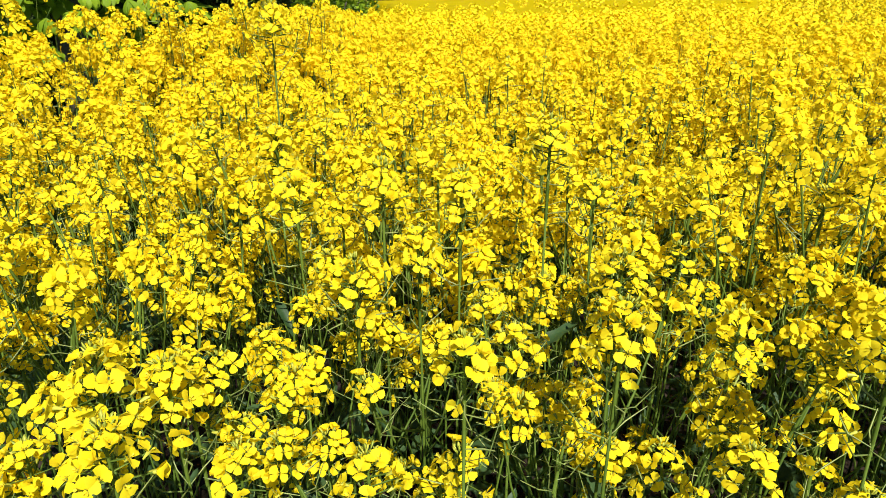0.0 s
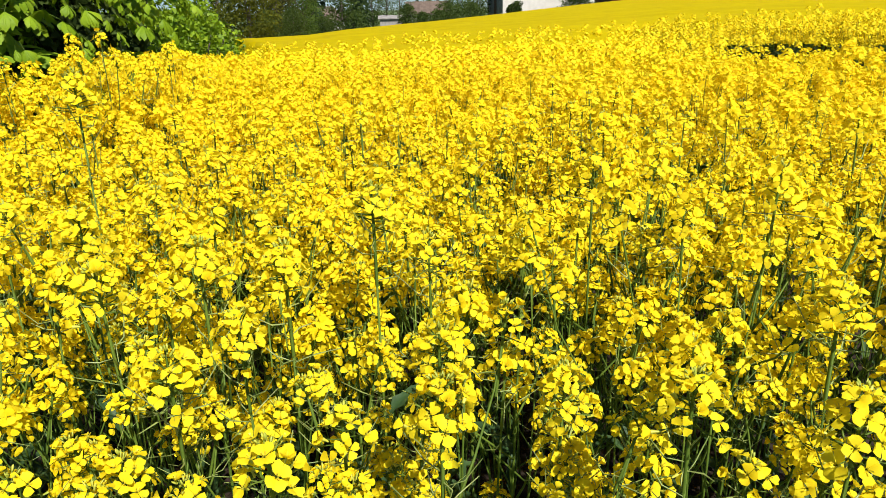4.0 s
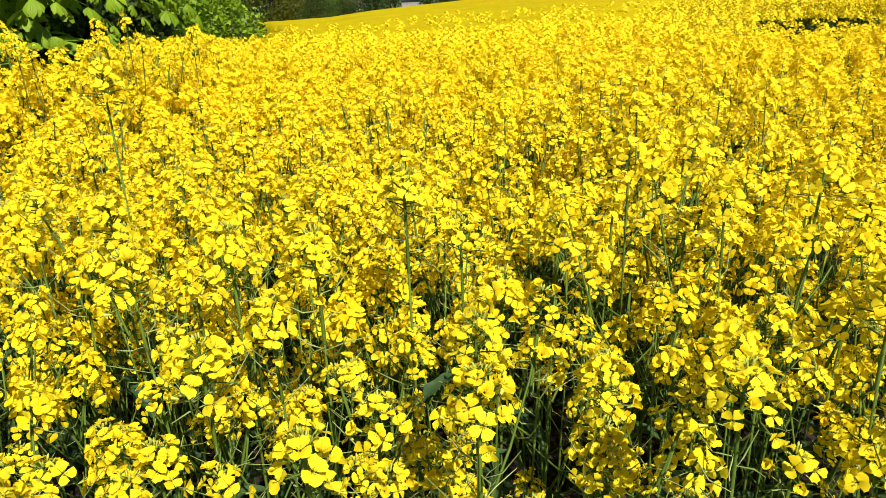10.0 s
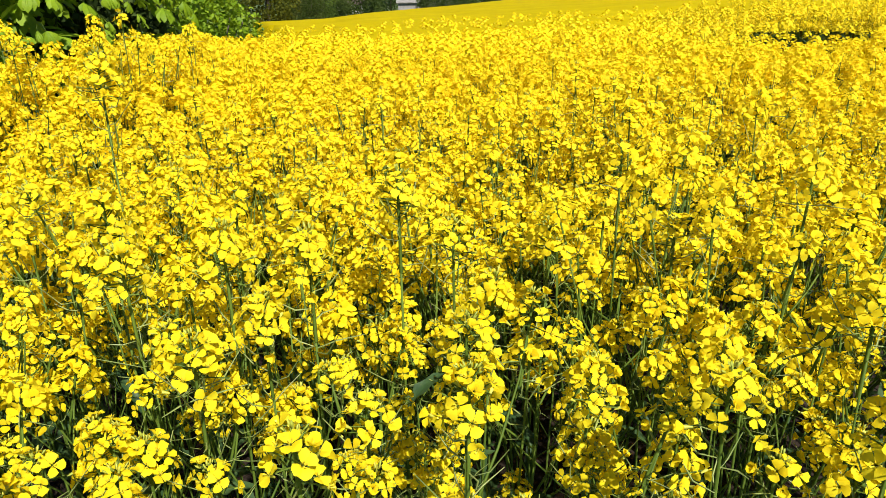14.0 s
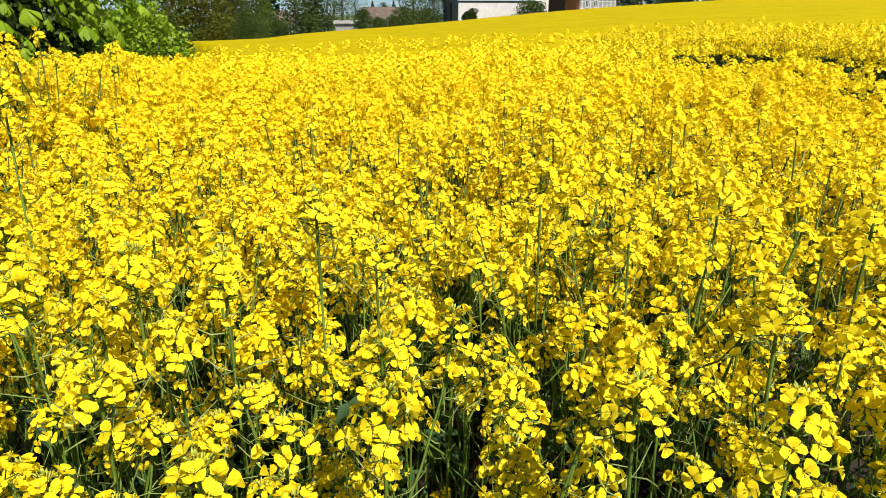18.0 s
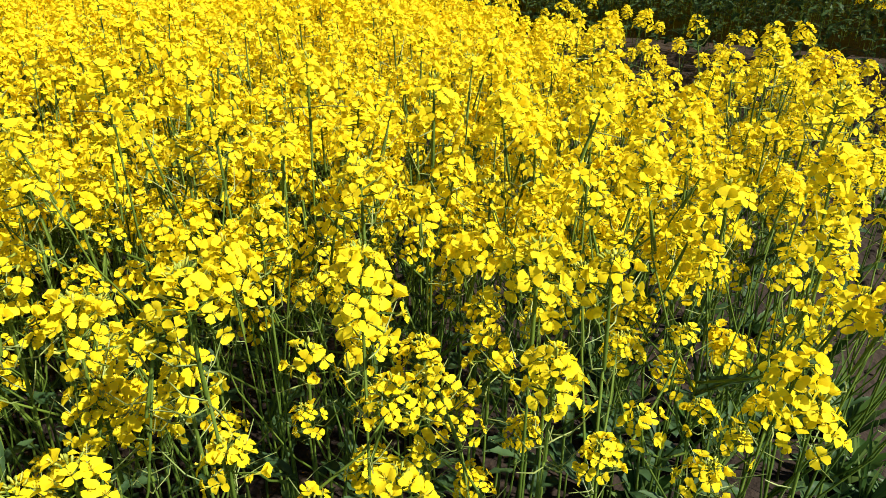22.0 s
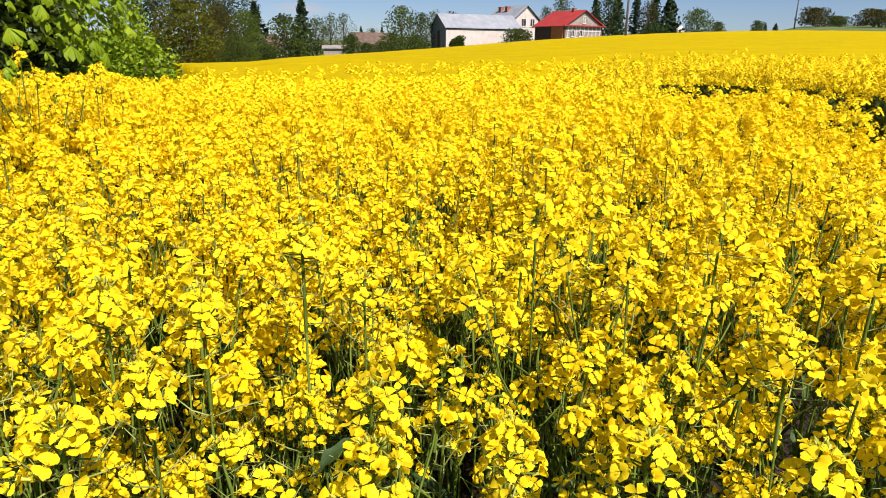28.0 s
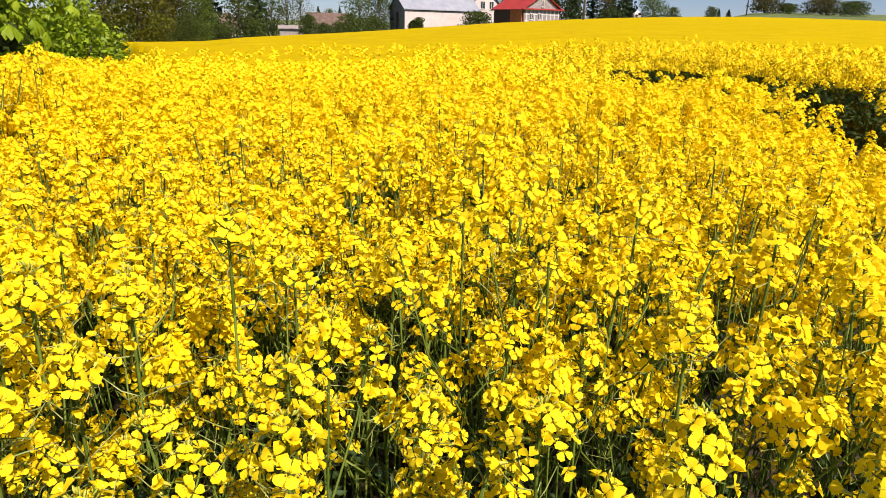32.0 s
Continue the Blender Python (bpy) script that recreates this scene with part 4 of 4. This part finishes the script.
# ---------------- farm buildings ----------------
WHITE_WALL = material("whitewashed_wall", (0.44, 0.41, 0.38), (0.58, 0.55, 0.52), 0.9, 1.2, 14, 0.004)
GREY_BOARD = material("weathered_boards", (0.16, 0.15, 0.14), (0.34, 0.32, 0.30), 0.85, 2.5, 30, 0.004)
GREY_ROOF = material("pale_sheet_roof", (0.20, 0.235, 0.275), (0.29, 0.33, 0.37), 0.55, 0.8, 9, 0.004)
RED_ROOF = material("red_sheet_roof", (0.30, 0.028, 0.022), (0.42, 0.050, 0.036), 0.5, 0.8, 9, 0.004)
BROWN_ROOF = material("old_brown_roof", (0.075, 0.052, 0.040), (0.15, 0.108, 0.084), 0.9, 1.5, 18, 0.01)
ORANGE_WALL = material("orange_boards", (0.50, 0.13, 0.03), (0.62, 0.19, 0.05), 0.8, 2, 20, 0.003)
BROWN_WALL = material("dark_brown_boards", (0.07, 0.035, 0.022), (0.13, 0.07, 0.045), 0.85, 2, 25, 0.003)
WHITE_PAINT = material("white_paint", (0.45, 0.44, 0.42), (0.62, 0.61, 0.59), 0.6, 5)
BRICK = material("red_brick", (0.20, 0.075, 0.05), (0.34, 0.14, 0.10), 0.9, 4, 30, 0.004)
PANE = material("window_glass", (0.02, 0.025, 0.03), (0.05, 0.06, 0.07), 0.08, 3)
WOOD_POLE = material("tarred_pole", (0.05, 0.042, 0.036), (0.12, 0.10, 0.085), 0.85, 5, 40, 0.003)
CONCRETE = material("pole_concrete", (0.38, 0.37, 0.36), (0.55, 0.54, 0.52), 0.9, 4, 40, 0.003)


def window_part(parent, at, wide, high, face):
    """A window set in a wall: frame, pane and sill. face: the turn of its outer side."""
    m = Matrix.Translation(at) @ pose(0, 0, 0, 0, 0, face)
    f = Build()
    for lo, hi in (((-wide / 2, -0.06, 0), (-wide / 2 + 0.09, 0.04, high)), ((wide / 2 - 0.09, -0.06, 0), (wide / 2, 0.04, high)), ((-wide / 2 + 0.09, -0.06, high - 0.09), (wide / 2 - 0.09, 0.04, high)),
                   ((-wide / 2 + 0.09, -0.06, 0), (wide / 2 - 0.09, 0.04, 0.09)), ((-0.03, -0.055, 0.09), (0.03, 0.04, high - 0.09))):
        f.box(lo, hi)
    win = part("window", f, [WHITE_PAINT], parent, "white-framed window", m, False)
    p = Build()
    p.box((-wide / 2 + 0.09, -0.02, 0.09), (wide / 2 - 0.09, 0.0, high - 0.09))
    part("pane", p, [PANE], win, "", None, False)
    s = Build()
    s.box((-wide / 2 - 0.05, -0.14, -0.07), (wide / 2 + 0.05, -0.002, -0.004))
    part("sill", s, [WHITE_PAINT], win, "", None, False)


def house(label, corner, turn, long, wide, eave, ridge, wall_mats, roof_mat, over=0.35, roof_label="", name="house"):
    """A gabled house. Local x runs along the ridge from the gable at x = 0, y across it; corner is the foot of x = 0, y = 0."""
    root = tagged(new(name), label, "house", "farm buildings")
    z = min(land(*corner), land(corner[0], corner[1] + 8)) - 0.1
    root.matrix_basis = pose(corner[0], corner[1], z, 0, 0, turn)
    e, t = eave - z, ridge - z
    th = 0.25
    sides = ((0, 0, long, th), (0, wide - th, long, wide))
    for k, (x0, y0, x1, y1) in enumerate(sides):
        b = Build()
        b.box((x0, y0, 0), (x1, y1, e))
        part("wall", b, [wall_mats[k]], root, "", None, False)
    for k, x0 in enumerate((0.003, long - th - 0.003)):
        b = Build()
        x1 = x0 + th
        prof = [(th, 0), (wide - th, 0), (wide - th, e), (wide / 2, t - 0.05), (th, e)]
        vs = [(x0, y, zz) for y, zz in prof] + [(x1, y, zz) for y, zz in prof]
        b.add(vs, [(4, 3, 2, 1, 0), (5, 6, 7, 8, 9)] + [(i, (i + 1) % 5, (i + 1) % 5 + 5, i + 5) for i in range(5)])
        part("gable_wall", b, [wall_mats[2 + k]], root, "", None, False)
    slope = (t - e) / (wide / 2)
    for side in (0, 1):
        b = Build()
        y_low, y_top = (-over, wide / 2 + 0.0) if side == 0 else (wide + over, wide / 2 - 0.0)
        z_low, z_top = e - slope * over + 0.10, t + 0.10
        n = max(4, int(long / 0.45))
        xs = [-over + (long + 2 * over) * i / n for i in range(n + 1)]
        for i, x in enumerate(xs):                      # a sheet with raised seams
            lift = 0.05 if i % 2 else 0.0
            b.v += [(x, y_low, z_low + lift), (x, y_top, z_top + lift), (x, y_low, z_low - 0.10), (x, y_top, z_top - 0.10)]
        for i in range(n):
            p, q = 4 * i, 4 * i + 4
            for quad in ((p, q, q + 1, p + 1), (p + 3, q + 3, q + 2, p + 2), (p + 2, q + 2, q, p), (p + 1, q + 1, q + 3, p + 3)):
                b.f.append(quad)
                b.m.append(0)
        for p, flip in ((0, 1), (4 * n, 0)):
            b.f.append((p, p + 1, p + 3, p + 2) if flip else (p + 2, p + 3, p + 1, p))
            b.m.append(0)
        part("roof", b, [roof_mat], root, roof_label, None, False)
    return root, e, t, z


def chimney(root, x, y, foot, top, w=0.55):
    b = Build()
    b.box((x - w / 2, y - w / 2, foot), (x + w / 2, y + w / 2, top - 0.1))
    b.box((x - w / 2 - 0.06, y - w / 2 - 0.06, top - 0.098), (x + w / 2 + 0.06, y + w / 2 + 0.06, top))
    part("chimney", b, [BRICK], root, "red brick chimney", None, False)


def door_part(root, x0, y, x1, high, mat, label, along="x"):
    b = Build()
    if along == "x":
        b.box((x0, y - 0.05, 0.1), (x1, y - 0.004, high))
    else:
        b.box((y - 0.05, x0, 0.1), (y - 0.004, x1, high))
    part("door", b, [mat], root, label, None, False)


# long white barn with a pale roof
barn, e, t, z = house("long white barn with a pale grey sheet roof", (3.67, 107.9), 20, 12.9, 6.6, 3.64, 5.6, (WHITE_WALL, WHITE_WALL, GREY_BOARD, WHITE_WALL), GREY_ROOF, 0.25, "pale grey sheet roof", "barn")
door_part(barn, 2.6, 0.0, 3.6, e - 0.5, BROWN_WALL, "dark narrow barn door", "y")
b = Build()
b.box((0.0, -0.05, e - 0.28), (12.9, -0.004, e - 0.10))
part("eave_board", b, [BROWN_WALL], barn, "dark board under the eaves", None, False)

# white house behind the barn
white, e, t, z = house("white two-storey house with two brick chimneys", (18.6, 132.6), 116, 8.6, 6.6, 5.7, 8.4, (WHITE_WALL,) * 4, GREY_ROOF, 0.4, "pale grey roof")
white.matrix_basis = pose(22.3, 132.0, z - 0.35, 0, 0, 118)
window_part(white, (0.0, 3.9, e - 1.0), 1.1, 1.4, -90)
window_part(white, (0.0, 1.9, e - 1.0), 1.1, 1.4, -90)
chimney(white, 4.6, 4.4, t - 1.6, t - 0.05, 0.75)
chimney(white, 6.8, 4.4, t - 1.6, t - 0.1, 0.75)

# red-roofed wooden house
red, e, t, z = house("wooden farmhouse with a bright red sheet roof", (22.4, 109.7), 115, 8.2, 7.55, 4.2, 6.5, (BROWN_WALL, BROWN_WALL, GREY_BOARD, BROWN_WALL), RED_ROOF, 0.4, "bright red sheet roof")
red.matrix_basis = pose(22.4 + 7.55 * 0.906, 109.7 + 7.55 * 0.423, z, 0, 0, 115)
b = Build()
b.box((0.25, 7.556, 0.0), (3.4, 7.64, e - 0.1))
part("wall", b, [ORANGE_WALL], red, "orange painted boards", None, False)
for k in range(9):
    b = Build()
    b.box((-0.06, 0.4 + 0.8 * k, 0.4), (-0.004, 0.56 + 0.8 * k, e - 0.15))
    part("porch_post", b, [WHITE_PAINT], red, "white porch post", None, False)
for z0, z1 in ((e - 0.9, e - 0.75), (1.3, 1.7)):
    b = Build()
    b.box((-0.08, 0.3, z0), (-0.062, 7.2, z1))
    part("porch_rail", b, [WHITE_PAINT], red, "white porch board", None, False)
b = Build()
b.box((-0.46, -0.35, e - 0.12), (-0.02, 7.9, e + 0.06))
part("eave_board", b, [RED_ROOF], red, "", None, False)
for yy in (3.78,):
    window_part(red, (0.0, yy, e + 0.35), 0.5, 1.1, -90)
for yy in (4.4, 6.0):
    window_part(red, (-0.085, yy, 1.8), 0.7, 1.0, -90)
chimney(red, 2.6, 3.9, t - 0.6, t + 0.45, 0.5)

# low brown-roofed house, grey shed and a gabled house among the trees
brown, e, t, z = house("low old cottage with a brown roof", (-11.8, 116.5), 6, 6.9, 5.0, 0.95, 2.65, (GREY_BOARD, GREY_BOARD, BROWN_WALL, GREY_BOARD), BROWN_ROOF, 0.3, "weathered brown roof")
window_part(brown, (2.4, 0.0, 0.7), 0.8, 0.9, 0)
shed, e, t, z = house("small grey shed with a low weathered roof", (-13.3, 94.2), 8, 3.0, 2.6, 0.40, 0.70, (GREY_BOARD,) * 4, GREY_BOARD, 0.25, "weathered grey roof", "shed")
hidden, e, t, z = house("grey gabled house half hidden by trees", (-20.9, 91.0), 60, 5.0, 4.4, 0.5, 2.0, (WHITE_WALL, GREY_BOARD, GREY_BOARD, GREY_BOARD), BROWN_ROOF, 0.35, "weathered brown roof")
small, e, t, z = house("tiny white shed at the field edge", (46.6, 126.5), 20, 1.6, 1.8, 4.1, 4.8, (WHITE_WALL,) * 4, WHITE_WALL, 0.1, "", "shed")


# ---------------- power poles ----------------
def pole(az, dist, foot_r, top_r, top, mat, label, arm):
    x, y = dist * math.sin(radians(az)), dist * math.cos(radians(az))
    z = land(x, y)
    root = tagged(new("power_pole"), label, "pole", "power poles")
    root.location = (x, y, z)
    b = Build()
    b.tube([(0, 0, -0.2), (0, 0, (top - z) * 0.5), (0, 0, top - z)], [foot_r, (foot_r + top_r) / 2, top_r], 10)
    part("shaft", b, [mat], root)
    if arm:
        c = Build()
        c.box((-0.8, -0.05, top - z - 0.35), (0.8, 0.05, top - z - 0.22))
        part("crossarm", c, [WOOD_POLE], root, "", None, False)
        for xx in (-0.7, 0.0, 0.7):
            i = Build()
            i.tube([(xx, 0, top - z - 0.22), (xx, 0, top - z - 0.02)], [0.05, 0.035], 6)
            part("insulator", i, [WHITE_PAINT], root)


pole(16.35, 92, 0.17, 0.12, 9.6, WOOD_POLE, "tall dark wooden power pole standing in the crop", True)
pole(28.33, 165, 0.15, 0.11, 11.8, WOOD_POLE, "tall dark wooden power pole beyond the field", True)
pole(34.45, 176, 0.30, 0.22, 16.6, CONCRETE, "thick pale concrete power pole beyond the field", False)
